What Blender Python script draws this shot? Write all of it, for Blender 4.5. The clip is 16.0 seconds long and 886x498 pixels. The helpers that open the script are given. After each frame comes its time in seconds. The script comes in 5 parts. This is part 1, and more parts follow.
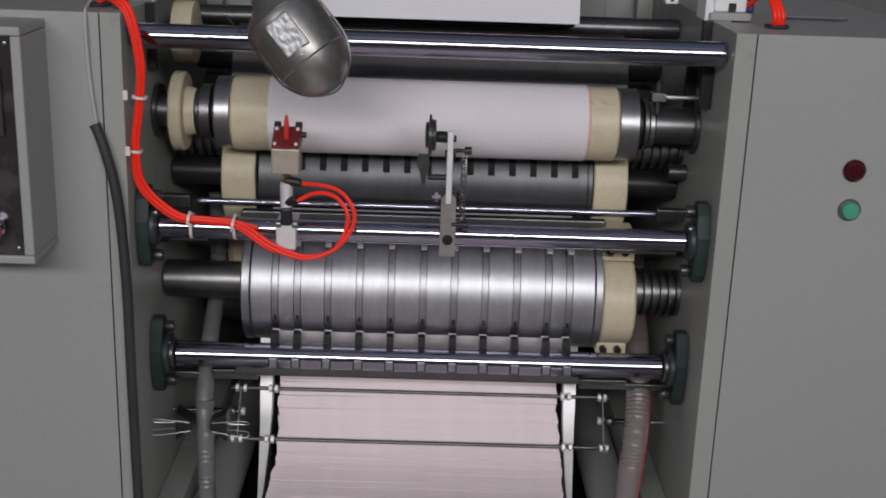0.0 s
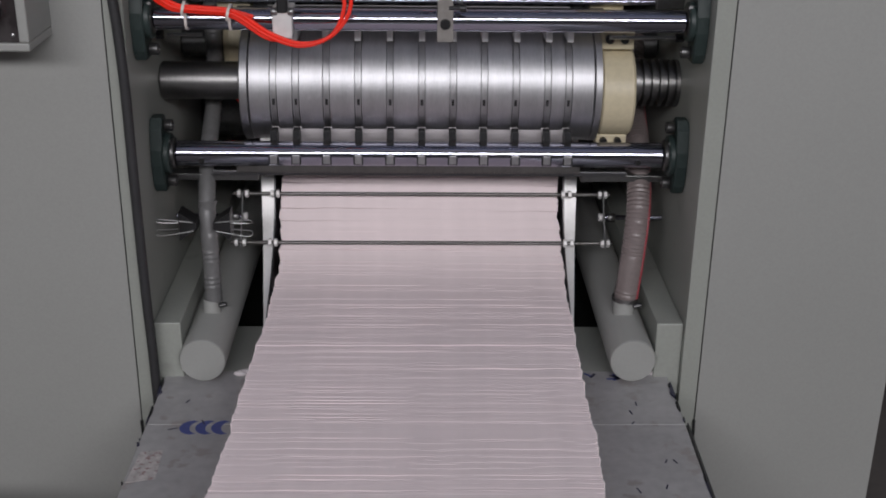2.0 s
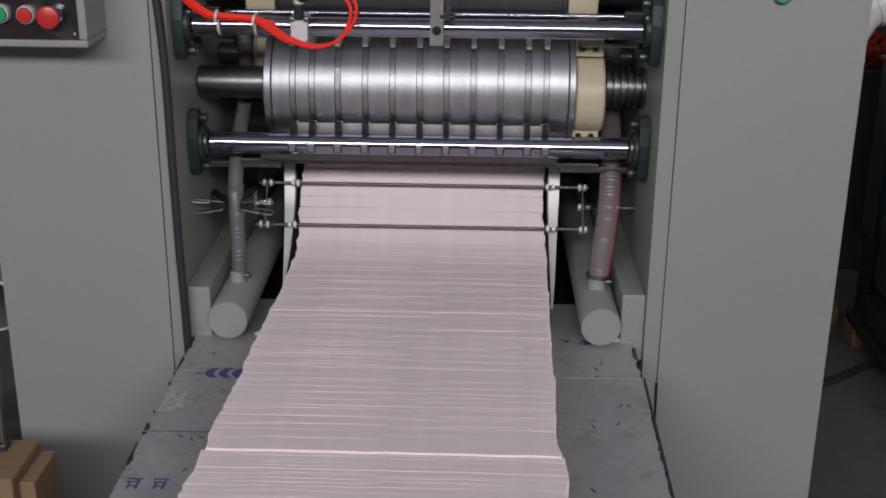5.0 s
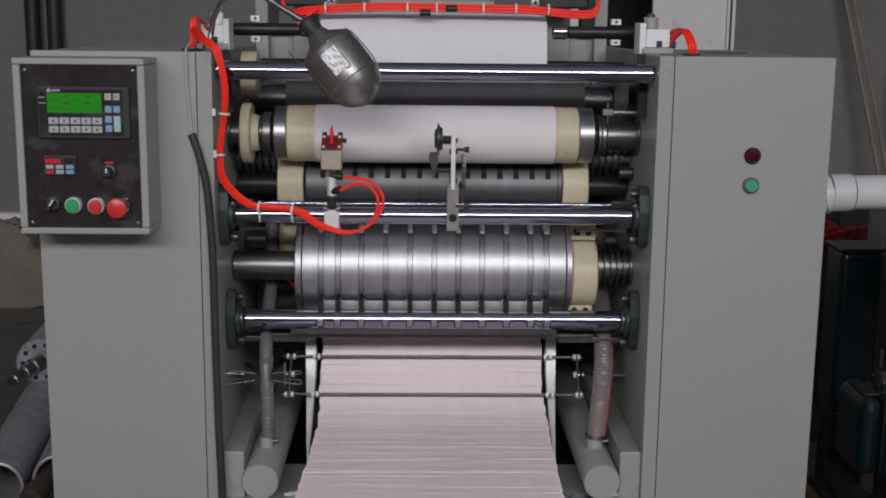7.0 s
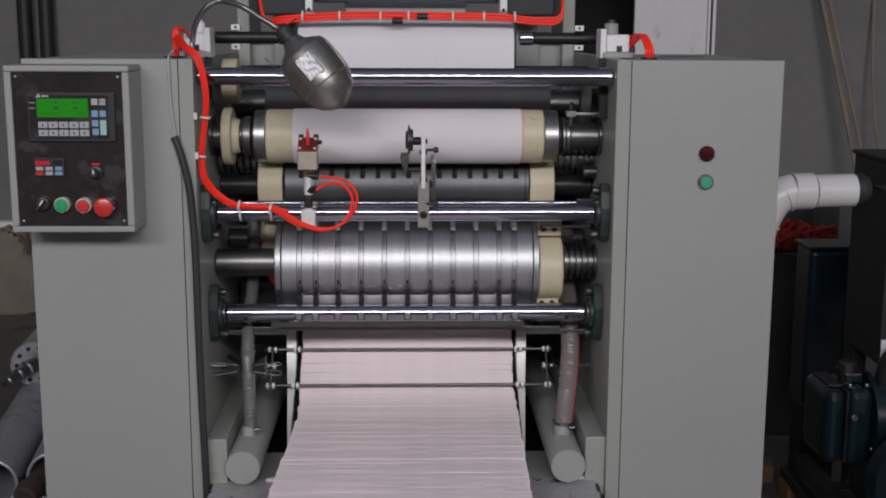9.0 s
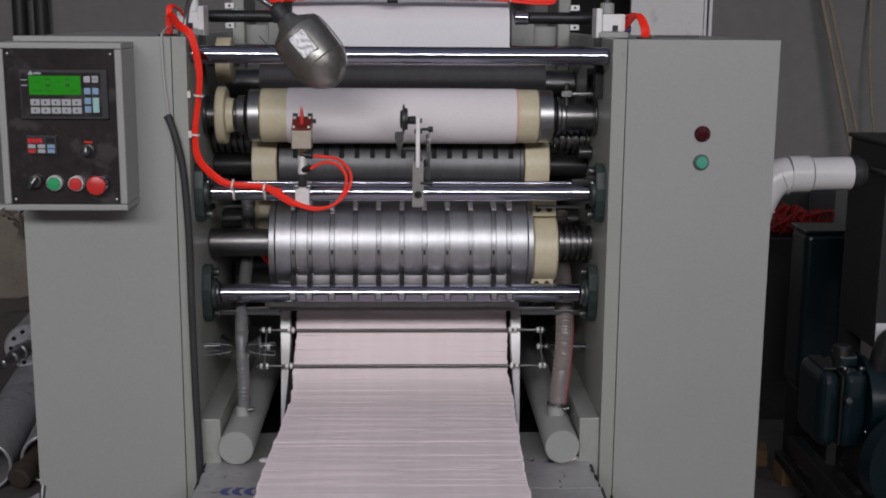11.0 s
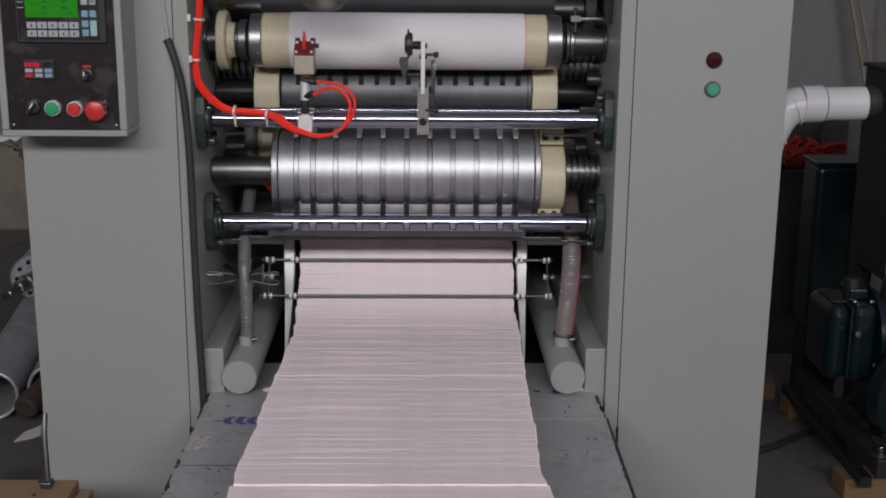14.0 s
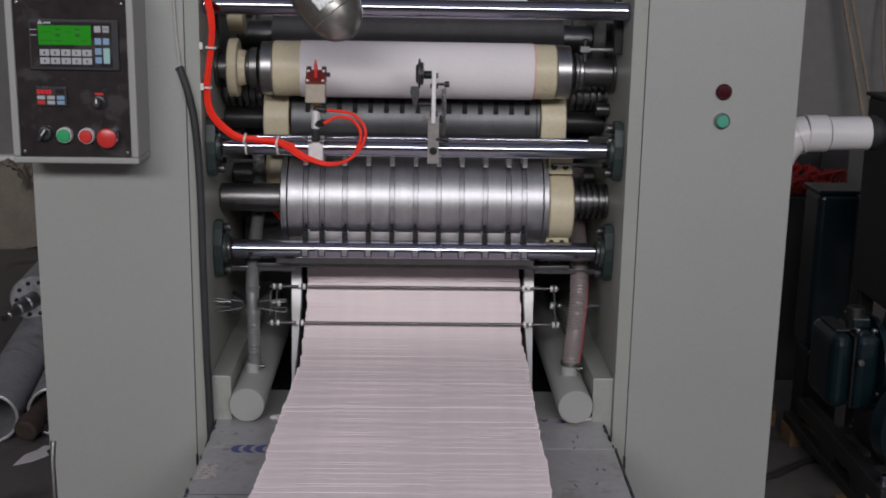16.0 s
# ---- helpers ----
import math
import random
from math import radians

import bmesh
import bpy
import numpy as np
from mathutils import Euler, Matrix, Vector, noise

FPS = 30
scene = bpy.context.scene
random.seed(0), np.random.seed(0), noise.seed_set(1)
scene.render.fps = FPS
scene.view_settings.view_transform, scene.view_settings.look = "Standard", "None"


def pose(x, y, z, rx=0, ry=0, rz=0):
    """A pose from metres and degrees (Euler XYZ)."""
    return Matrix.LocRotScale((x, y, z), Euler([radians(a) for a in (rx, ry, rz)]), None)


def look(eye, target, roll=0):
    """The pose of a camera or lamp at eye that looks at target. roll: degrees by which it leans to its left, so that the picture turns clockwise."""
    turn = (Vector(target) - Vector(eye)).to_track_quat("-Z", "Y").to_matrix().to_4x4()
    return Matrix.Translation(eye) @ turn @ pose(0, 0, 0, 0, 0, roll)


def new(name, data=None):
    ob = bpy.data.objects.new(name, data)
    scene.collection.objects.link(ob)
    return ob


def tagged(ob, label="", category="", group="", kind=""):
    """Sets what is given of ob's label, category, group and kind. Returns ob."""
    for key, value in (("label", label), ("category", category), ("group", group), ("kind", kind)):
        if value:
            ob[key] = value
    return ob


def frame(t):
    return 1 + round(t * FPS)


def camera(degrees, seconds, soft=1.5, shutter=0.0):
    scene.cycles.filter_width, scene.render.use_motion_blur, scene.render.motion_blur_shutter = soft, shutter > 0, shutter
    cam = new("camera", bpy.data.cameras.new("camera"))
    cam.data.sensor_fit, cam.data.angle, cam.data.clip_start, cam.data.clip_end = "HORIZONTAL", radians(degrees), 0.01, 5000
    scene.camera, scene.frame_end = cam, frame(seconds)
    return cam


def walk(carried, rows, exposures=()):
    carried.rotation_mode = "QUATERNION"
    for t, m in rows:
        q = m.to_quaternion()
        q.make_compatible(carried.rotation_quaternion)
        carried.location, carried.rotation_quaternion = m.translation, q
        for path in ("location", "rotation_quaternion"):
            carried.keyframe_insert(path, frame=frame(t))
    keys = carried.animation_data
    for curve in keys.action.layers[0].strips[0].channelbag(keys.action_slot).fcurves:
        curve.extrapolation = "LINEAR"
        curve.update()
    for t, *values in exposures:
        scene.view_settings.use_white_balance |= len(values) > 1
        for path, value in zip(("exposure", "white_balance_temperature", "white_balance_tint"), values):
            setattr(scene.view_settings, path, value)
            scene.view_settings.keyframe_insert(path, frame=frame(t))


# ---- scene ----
cam = camera(40.3, 16.0, soft=1.9)
PATH = [
    (0, (0.0, -1.7071, 1.7359), (0.033, 0.2053, 1.1506), 2),
    (0.5, (0.015, -1.7472, 1.6939), (0.071, 0.1532, 1.0729), 1.7),
    (1, (0.002, -1.752, 1.663), (0.043, 0.1397, 1.0163), 1.5),
    (1.5, (-0.011, -1.7518, 1.632), (0.021, 0.1204, 0.9297), 1.4),
    (2, (-0.005, -1.7536, 1.603), (0.038, 0.0909, 0.8315), 0.7),
    (2.5, (0.001, -1.7487, 1.5989), (0.043, 0.0649, 0.7571), 0.5),
    (3, (0.003, -1.7631, 1.5813), (0.053, 0.0536, 0.7474), 0.5),
    (5.5, (0.113, -2.1531, 1.5895), (0.055, -0.2473, 0.9844), 0.6),
    (6, (0.076, -2.199, 1.5927), (0.068, -0.2613, 1.0968), 0.7),
    (6.5, (0.02, -2.2687, 1.6035), (0.03, -0.3084, 1.2071), 0.6),
    (7, (-0.041, -2.3504, 1.6157), (0.007, -0.3867, 1.2361), 0.6),
    (7.5, (-0.029, -2.4187, 1.6084), (0.048, -0.4604, 1.209), 0.2),
    (8, (-0.013, -2.4414, 1.58), (0.05, -0.481, 1.1866), 0.4),
    (8.5, (0.0, -2.4622, 1.5876), (0.046, -0.4983, 1.214), 0.2),
    (9, (0.007, -2.4816, 1.6121), (0.062, -0.5165, 1.2475), 0.2),
    (11.5, (0.011, -2.4711, 1.5928), (0.076, -0.513, 1.1884), 0.5),
    (12, (-0.001, -2.4568, 1.6024), (0.07, -0.5066, 1.1652), 0.6),
    (12.5, (0.004, -2.4459, 1.6002), (0.067, -0.5014, 1.1341), 0.4),
    (13, (0.012, -2.4445, 1.5781), (0.062, -0.5022, 1.1031), 0.3),
    (13.5, (0.014, -2.4428, 1.5641), (0.06, -0.5073, 1.0632), 0.2),
    (14, (0.021, -2.4426, 1.5741), (0.067, -0.5037, 1.0841), 0.5),
    (14.5, (-0.01, -2.4412, 1.589), (0.059, -0.5011, 1.1081), 0.7),
    (15, (0.013, -2.4456, 1.5741), (0.067, -0.4966, 1.128), 0.9),
    (15.5, (0.001, -2.4474, 1.5792), (0.061, -0.5006, 1.1291), 1),
    (16, (-0.015, -2.439, 1.594), (0.044, -0.4934, 1.1349), 1),
]
walk(cam, [(t, look(eye, target, roll)) for t, eye, target, roll in PATH], [(0.0, -0.48, 6620, 16.5), (16.0, -0.48, 6620, 16.5)])


# ---------- world, light ----------
world = bpy.data.worlds.new("overcast")
scene.world = world
world.use_nodes = True
_nt = world.node_tree
_sky = _nt.nodes.new("ShaderNodeTexSky")
_sky.sky_type, _sky.sun_disc = "NISHITA", False
_sky.sun_elevation, _sky.sun_rotation = radians(35), radians(180)
_bg = _nt.nodes["Background"]
_bg.inputs["Strength"].default_value = 0.05
_nt.links.new(_sky.outputs["Color"], _bg.inputs["Color"])
sun_data = bpy.data.lights.new("sun", "SUN")
sun_data.energy, sun_data.angle, sun_data.color = 0.6, radians(12), (1.0, 0.97, 0.92)
sun = new("sun", sun_data)
sun.matrix_world = look((0, -8, 6), (0, 0, 0.4))


def window_light(name, x, y, z, w, h, watts, aim):
    """The sky's light in a window's opening."""
    d = bpy.data.lights.new(name, "AREA")
    d.shape, d.size, d.size_y, d.energy, d.color = "RECTANGLE", w, h, watts, (0.95, 0.98, 1.0)
    o = new(name, d)
    o.matrix_world = look((x, y, z), aim)
    return o


window_light("window_light_front", 0, -6.42, 3.8, 7.6, 0.75, 450, (0, 0, 1.9))
window_light("roof_light", 0, -1.6, 5.98, 8.0, 6.0, 15, (0, -1.6, 0))


# ---------- materials ----------
def mat(name, color, rough=0.5, metal=0.0, var=0.12, scale=6.0, grain=120.0, bump=0.02, stretch=(1, 1, 1), dirt=None, dirt_at=0.62, emit=0.0, random_tone=0.0, coat=0.0):
    """A surface with variation at two scales, dirt patches with edges of their own, and fine relief."""
    m = bpy.data.materials.new(name)
    m.use_nodes = True
    nt = m.node_tree
    L, N = nt.links.new, nt.nodes.new
    b = nt.nodes["Principled BSDF"]
    tc, mp = N("ShaderNodeTexCoord"), N("ShaderNodeMapping")
    mp.inputs["Scale"].default_value = stretch
    L(tc.outputs["Object"], mp.inputs["Vector"])
    big, fine = N("ShaderNodeTexNoise"), N("ShaderNodeTexNoise")
    big.inputs["Scale"].default_value, big.inputs["Detail"].default_value = scale, 5
    fine.inputs["Scale"].default_value, fine.inputs["Detail"].default_value = grain, 4
    for n in (big, fine):
        L(mp.outputs["Vector"], n.inputs["Vector"])
    add = N("ShaderNodeMath")
    add.operation = "ADD"
    L(big.outputs["Fac"], add.inputs[0])
    L(fine.outputs["Fac"], add.inputs[1])
    tone = N("ShaderNodeMapRange")
    tone.inputs["From Min"].default_value, tone.inputs["From Max"].default_value = 0.65, 1.35
    tone.inputs["To Min"].default_value, tone.inputs["To Max"].default_value = 1 - var, 1 + var
    L(add.outputs[0], tone.inputs["Value"])
    value = tone.outputs["Result"]
    if random_tone:
        oi, mr, mu = N("ShaderNodeObjectInfo"), N("ShaderNodeMapRange"), N("ShaderNodeMath")
        mr.inputs["To Min"].default_value, mr.inputs["To Max"].default_value = 1 - random_tone, 1 + random_tone
        mu.operation = "MULTIPLY"
        L(oi.outputs["Random"], mr.inputs["Value"])
        L(mr.outputs["Result"], mu.inputs[0])
        L(value, mu.inputs[1])
        value = mu.outputs[0]
    hsv = N("ShaderNodeHueSaturation")
    hsv.inputs["Color"].default_value = (*color, 1)
    L(value, hsv.inputs["Value"])
    out = hsv.outputs["Color"]
    if dirt:
        spots, ramp, mix = N("ShaderNodeTexNoise"), N("ShaderNodeMapRange"), N("ShaderNodeMix")
        spots.inputs["Scale"].default_value, spots.inputs["Detail"].default_value = scale * 2.3, 8
        L(mp.outputs["Vector"], spots.inputs["Vector"])
        ramp.inputs["From Min"].default_value, ramp.inputs["From Max"].default_value = dirt_at, dirt_at + 0.08
        L(spots.outputs["Fac"], ramp.inputs["Value"])
        mix.data_type = "RGBA"
        L(ramp.outputs["Result"], mix.inputs["Factor"])
        L(out, mix.inputs["A"])
        mix.inputs["B"].default_value = (*dirt, 1)
        out = mix.outputs["Result"]
    L(out, b.inputs["Base Color"])
    rr = N("ShaderNodeMapRange")
    rr.inputs["To Min"].default_value, rr.inputs["To Max"].default_value = max(0.03, rough * 0.8), min(1, rough * 1.2)
    L(fine.outputs["Fac"], rr.inputs["Value"])
    L(rr.outputs["Result"], b.inputs["Roughness"])
    b.inputs["Metallic"].default_value = metal
    b.inputs["Coat Weight"].default_value = coat
    if bump:
        bp = N("ShaderNodeBump")
        bp.inputs["Strength"].default_value, bp.inputs["Distance"].default_value = bump * 5, 0.002
        L(fine.outputs["Fac"], bp.inputs["Height"])
        L(bp.outputs["Normal"], b.inputs["Normal"])
    if emit:
        b.inputs["Emission Color"].default_value = (*color, 1)
        b.inputs["Emission Strength"].default_value = emit
    return m


M_PAINT = mat("machine_grey_enamel", (0.335, 0.340, 0.325), 0.45, var=0.05, scale=2.2, grain=260, bump=0.01, dirt=(0.295, 0.295, 0.275), dirt_at=0.66)
M_INNER = mat("frame_plate_enamel", (0.33, 0.345, 0.315), 0.4, var=0.07, scale=5, grain=200, bump=0.01, dirt=(0.26, 0.27, 0.245), dirt_at=0.63)
M_ALU = mat("bright_aluminium", (0.80, 0.79, 0.78), 0.45, 0.35, var=0.06, scale=20, grain=120, bump=0.01)
M_CHROME = mat("hard_chrome", (0.37, 0.37, 0.44), 0.12, 1.0, var=0.05, scale=4, grain=200, bump=0.006, stretch=(1, 8, 8))
M_STEEL = mat("turned_steel", (0.33, 0.33, 0.33), 0.36, 1.0, var=0.1, scale=5, grain=60, bump=0.01, stretch=(14, 1, 1))
M_DRUM = mat("turned_aluminium", (0.46, 0.46, 0.475), 0.45, 1.0, var=0.14, scale=7, grain=90, bump=0.02, stretch=(9, 1, 1), dirt=(0.42, 0.42, 0.43), dirt_at=0.66)
M_BAND = mat("worn_band", (0.38, 0.38, 0.39), 0.42, 1.0, var=0.15, scale=12, grain=90, bump=0.02, stretch=(2, 1, 1))
M_DULL = mat("dull_aluminium", (0.118, 0.118, 0.124), 0.42, 1.0, var=0.12, scale=9, grain=90, bump=0.02, stretch=(6, 1, 1))
M_SHAFT = mat("ground_steel_shaft", (0.21, 0.207, 0.204), 0.38, 1.0, var=0.12, scale=9, grain=90, bump=0.02, stretch=(6, 1, 1))
M_VAC = mat("grey_anodised_barrel", (0.115, 0.116, 0.119), 0.45, 0.9, var=0.14, scale=8, grain=90, bump=0.02, stretch=(5, 1, 1), dirt=(0.09, 0.09, 0.092), dirt_at=0.64)
M_DARKSTEEL = mat("oiled_dark_steel", (0.13, 0.13, 0.13), 0.35, 0.9, var=0.2, scale=14, grain=150, bump=0.02)
M_BLACK = mat("black_oxide", (0.022, 0.022, 0.023), 0.4, 0.3, var=0.25, scale=20, grain=200, bump=0.02)
M_RUBBER = mat("black_rubber", (0.030, 0.030, 0.032), 0.6, var=0.2, scale=20, grain=150, bump=0.03)
M_NYLON = mat("cream_nylon", (0.60, 0.53, 0.37), 0.42, var=0.09, scale=9, grain=120, bump=0.015, dirt=(0.44, 0.37, 0.23), dirt_at=0.67)
M_PAPER = mat("white_tissue", (0.78, 0.735, 0.745), 0.95, var=0.04, scale=7, grain=220, bump=0.03)
M_WEB = mat("bleached_web", (0.77, 0.765, 0.79), 0.95, var=0.04, scale=7, grain=220, bump=0.03)
M_TOWEL = mat("pink_white_towel", (0.965, 0.838, 0.846), 0.98, var=0.05, scale=9, grain=90, bump=0.05, stretch=(0.35, 1, 3), random_tone=0.016)
M_GREEN = mat("dark_green_enamel", (0.022, 0.036, 0.034), 0.45, var=0.2, scale=12, grain=140, bump=0.02)
M_RED = mat("red_air_tube", (1.0, 0.030, 0.010), 0.45, var=0.08, scale=20, grain=120, bump=0.008)
M_TIE = mat("clear_nylon_tie", (0.74, 0.68, 0.64), 0.4, var=0.05, bump=0.0)
M_HOSE = mat("grey_spiral_hose", (0.15, 0.15, 0.15), 0.35, var=0.12, scale=30, grain=140, bump=0.03)
M_HOSE2 = mat("clear_spiral_hose", (0.21, 0.175, 0.17), 0.3, var=0.12, scale=30, grain=140, bump=0.03)
M_STRIPE = mat("red_hose_stripe", (0.30, 0.05, 0.06), 0.35, var=0.1, bump=0.0)
M_BOARD = mat("film_wrapped_board", (0.37, 0.365, 0.368), 0.36, var=0.14, scale=14, grain=60, bump=0.04, dirt=(0.31, 0.29, 0.28), dirt_at=0.58)
M_BLUE = mat("blue_print", (0.06, 0.08, 0.26), 0.4, var=0.2, bump=0.0)
M_INK = mat("dark_print", (0.03, 0.03, 0.06), 0.5, var=0.2, bump=0.0)
M_PANEL = mat("dark_acrylic_panel", (0.034, 0.029, 0.030), 0.16, var=0.25, scale=9, grain=60, bump=0.004, dirt=(0.062, 0.056, 0.057), dirt_at=0.56, coat=0.4)
M_PLASTIC = mat("black_plastic", (0.03, 0.03, 0.033), 0.4, var=0.12, scale=20, bump=0.01)
M_LCD = mat("green_lcd", (0.004, 0.25, 0.002), 0.3, var=0.06, scale=30, bump=0.0, emit=0.12)
M_LCDINK = mat("lcd_ink", (0.01, 0.09, 0.01), 0.4, var=0.0, bump=0.0)
M_LED = mat("red_led", (0.6, 0.02, 0.03), 0.3, var=0.0, bump=0.0, emit=0.25)
M_KEY = mat("pale_key", (0.42, 0.43, 0.45), 0.45, var=0.05, bump=0.0)
M_KEYBLUE = mat("blue_key", (0.22, 0.36, 0.52), 0.45, var=0.05, bump=0.0)
M_KEYTEAL = mat("teal_key", (0.32, 0.55, 0.52), 0.45, var=0.05, bump=0.0)
M_BTN_R = mat("red_button", (0.62, 0.035, 0.03), 0.35, var=0.05, bump=0.0, coat=0.2)
M_BTN_G = mat("green_button", (0.02, 0.36, 0.13), 0.35, var=0.05, bump=0.0, coat=0.2)
M_IND_R = mat("dark_red_lens", (0.055, 0.003, 0.007), 0.25, var=0.2, scale=60, bump=0.0)
M_IND_G = mat("green_lens", (0.05, 0.33, 0.22), 0.55, var=0.05, bump=0.0)
M_WHITE = mat("white_plastic", (0.80, 0.80, 0.80), 0.4, var=0.04, bump=0.0)
M_PVC = mat("white_pvc_pipe", (0.82, 0.80, 0.80), 0.3, var=0.05, scale=8, bump=0.004, dirt=(0.62, 0.58, 0.55), dirt_at=0.68)
M_LAMP = mat("pressed_tin", (0.39, 0.38, 0.355), 0.38, 0.9, var=0.14, scale=16, grain=90, bump=0.02, dirt=(0.30, 0.29, 0.26), dirt_at=0.62)
M_FOIL = mat("crinkled_clear_window", (0.42, 0.42, 0.43), 0.42, 0.6, var=0.2, scale=60, grain=70, bump=0.02)
M_BRASS = mat("brass", (0.62, 0.42, 0.16), 0.3, 1.0, var=0.1, bump=0.01)
M_WALL = mat("bare_cement_render", (0.17, 0.17, 0.17), 0.9, var=0.12, scale=0.9, grain=14, bump=0.03, dirt=(0.16, 0.16, 0.16), dirt_at=0.56)
M_CEIL = mat("dusty_roof_sheet", (0.30, 0.30, 0.30), 0.8, var=0.1, scale=1.5, grain=20)
M_FLOOR = mat("dusty_concrete", (0.125, 0.112, 0.105), 0.85, var=0.2, scale=1.6, grain=26, bump=0.05, dirt=(0.075, 0.068, 0.064), dirt_at=0.56)
M_TEAL = mat("dark_teal_enamel", (0.004, 0.013, 0.017), 0.3, var=0.2, scale=10, grain=120, bump=0.01, coat=0.2)
M_DKGREY = mat("dark_grey_enamel", (0.020, 0.021, 0.022), 0.5, var=0.15, scale=6, grain=120, bump=0.01)
M_WOOD = mat("raw_pine", (0.23, 0.14, 0.07), 0.8, var=0.2, scale=6, grain=60, bump=0.05, stretch=(1, 9, 9))
M_PINE = mat("sawn_pine", (0.28, 0.18, 0.10), 0.75, var=0.16, scale=5, grain=60, bump=0.04, stretch=(1, 9, 9))
M_STICK = mat("weathered_batten", (0.24, 0.20, 0.16), 0.85, var=0.2, scale=5, grain=50, bump=0.05)
M_RUST = mat("rusty_iron", (0.075, 0.055, 0.045), 0.8, 0.3, var=0.3, scale=25, grain=90, bump=0.05)
M_CLOTH = mat("grey_brown_tarpaulin", (0.20, 0.175, 0.145), 0.9, var=0.2, scale=7, grain=80, bump=0.06)
M_DOOR = mat("white_sheet_door", (0.72, 0.72, 0.74), 0.5, var=0.05, scale=3, grain=60, dirt=(0.56, 0.56, 0.58), dirt_at=0.66)
# near black: shade of openings put into the colour; also torn film edges
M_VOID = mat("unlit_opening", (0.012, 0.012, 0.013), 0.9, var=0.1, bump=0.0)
M_CORE = mat("scuffed_zinc_tube", (0.50, 0.50, 0.52), 0.45, 0.5, var=0.2, scale=7, grain=50, bump=0.03, dirt=(0.34, 0.33, 0.33), dirt_at=0.58)
M_BELLY = mat("brown_guard_plate", (0.14, 0.135, 0.13), 0.32, 0.8, var=0.15, scale=7, grain=90, stretch=(4, 1, 1))
M_PLUG = mat("pink_cap", (0.42, 0.15, 0.14), 0.5, var=0.1)


# ---------- mesh helpers ----------
def box(bm, x0, x1, y0, y1, z0, z1, bevel=0.0, seg=2):
    c = Vector(((x0 + x1) / 2, (y0 + y1) / 2, (z0 + z1) / 2))
    r = bmesh.ops.create_cube(bm, size=1, matrix=Matrix.Translation(c) @ Matrix.Diagonal((x1 - x0, y1 - y0, z1 - z0, 1)))
    if bevel:
        es = list({e for v in r["verts"] for e in v.link_edges})
        bmesh.ops.bevel(bm, geom=es, offset=bevel, segments=seg, affect="EDGES", profile=0.5)
    return bm


def frame_at(d):
    d = Vector(d).normalized()
    u = d.cross(Vector((0, 0, 1)) if abs(d.z) < 0.9 else Vector((1, 0, 0))).normalized()
    return d, u, d.cross(u)


def lathe(bm, p, d, prof, n=32, cap=True):
    """Turns a profile of (way along d from p, radius) round d."""
    d, u, v = frame_at(d)
    p = Vector(p)
    rings = []
    for a, r in prof:
        rings.append([bm.verts.new(p + d * a + (u * math.cos(2 * math.pi * i / n) + v * math.sin(2 * math.pi * i / n)) * max(r, 1e-5)) for i in range(n)])
    for a, b in zip(rings, rings[1:]):
        for i in range(n):
            f = bm.faces.new((a[i], a[(i + 1) % n], b[(i + 1) % n], b[i]))
            f.smooth = True
    if cap:
        bm.faces.new(rings[0][::-1])
        bm.faces.new(rings[-1])
    return bm


def rod(bm, p0, p1, r, n=24, ch=None):
    p0, p1 = Vector(p0), Vector(p1)
    h = (p1 - p0).length
    c = min(r * 0.12, h * 0.2) if ch is None else ch
    return lathe(bm, p0, p1 - p0, [(0, r - c), (c, r), (h - c, r), (h, r - c)], n)


def smooth_path(pts, k=8):
    pts = [Vector(p) for p in pts]
    out = []
    for i in range(len(pts) - 1):
        a, b, c, d = pts[max(i - 1, 0)], pts[i], pts[i + 1], pts[min(i + 2, len(pts) - 1)]
        for j in range(k):
            t = j / k
            out.append(0.5 * ((2 * b) + (c - a) * t + (2 * a - 5 * b + 4 * c - d) * t * t + (3 * b - a - 3 * c + d) * t ** 3))
    return out + [pts[-1]]


def tube(bm, pts, r, n=10, k=8, ribs=0.0, pitch=0.006):
    """A round tube along a smooth line; ribs: the height of its spiral's ridges."""
    line = smooth_path(pts, k) if k > 1 else [Vector(p) for p in pts]
    if ribs:
        fine = [line[0]]
        for a, b in zip(line, line[1:]):
            m = max(1, int((b - a).length / (pitch / 2)))
            fine += [a.lerp(b, (j + 1) / m) for j in range(m)]
        line = fine
    prev, u = None, None
    rings = []
    for i, p in enumerate(line):
        d = (line[min(i + 1, len(line) - 1)] - line[max(i - 1, 0)]).normalized()
        if u is None:
            u = frame_at(d)[1]
        u = (u - d * u.dot(d)).normalized()
        v = d.cross(u)
        rr = r + (ribs if i % 2 else 0)
        rings.append([bm.verts.new(p + (u * math.cos(2 * math.pi * j / n) + v * math.sin(2 * math.pi * j / n)) * rr) for j in range(n)])
    for a, b in zip(rings, rings[1:]):
        for i in range(n):
            bm.faces.new((a[i], a[(i + 1) % n], b[(i + 1) % n], b[i])).smooth = True
    bm.faces.new(rings[0][::-1])
    bm.faces.new(rings[-1])
    return bm


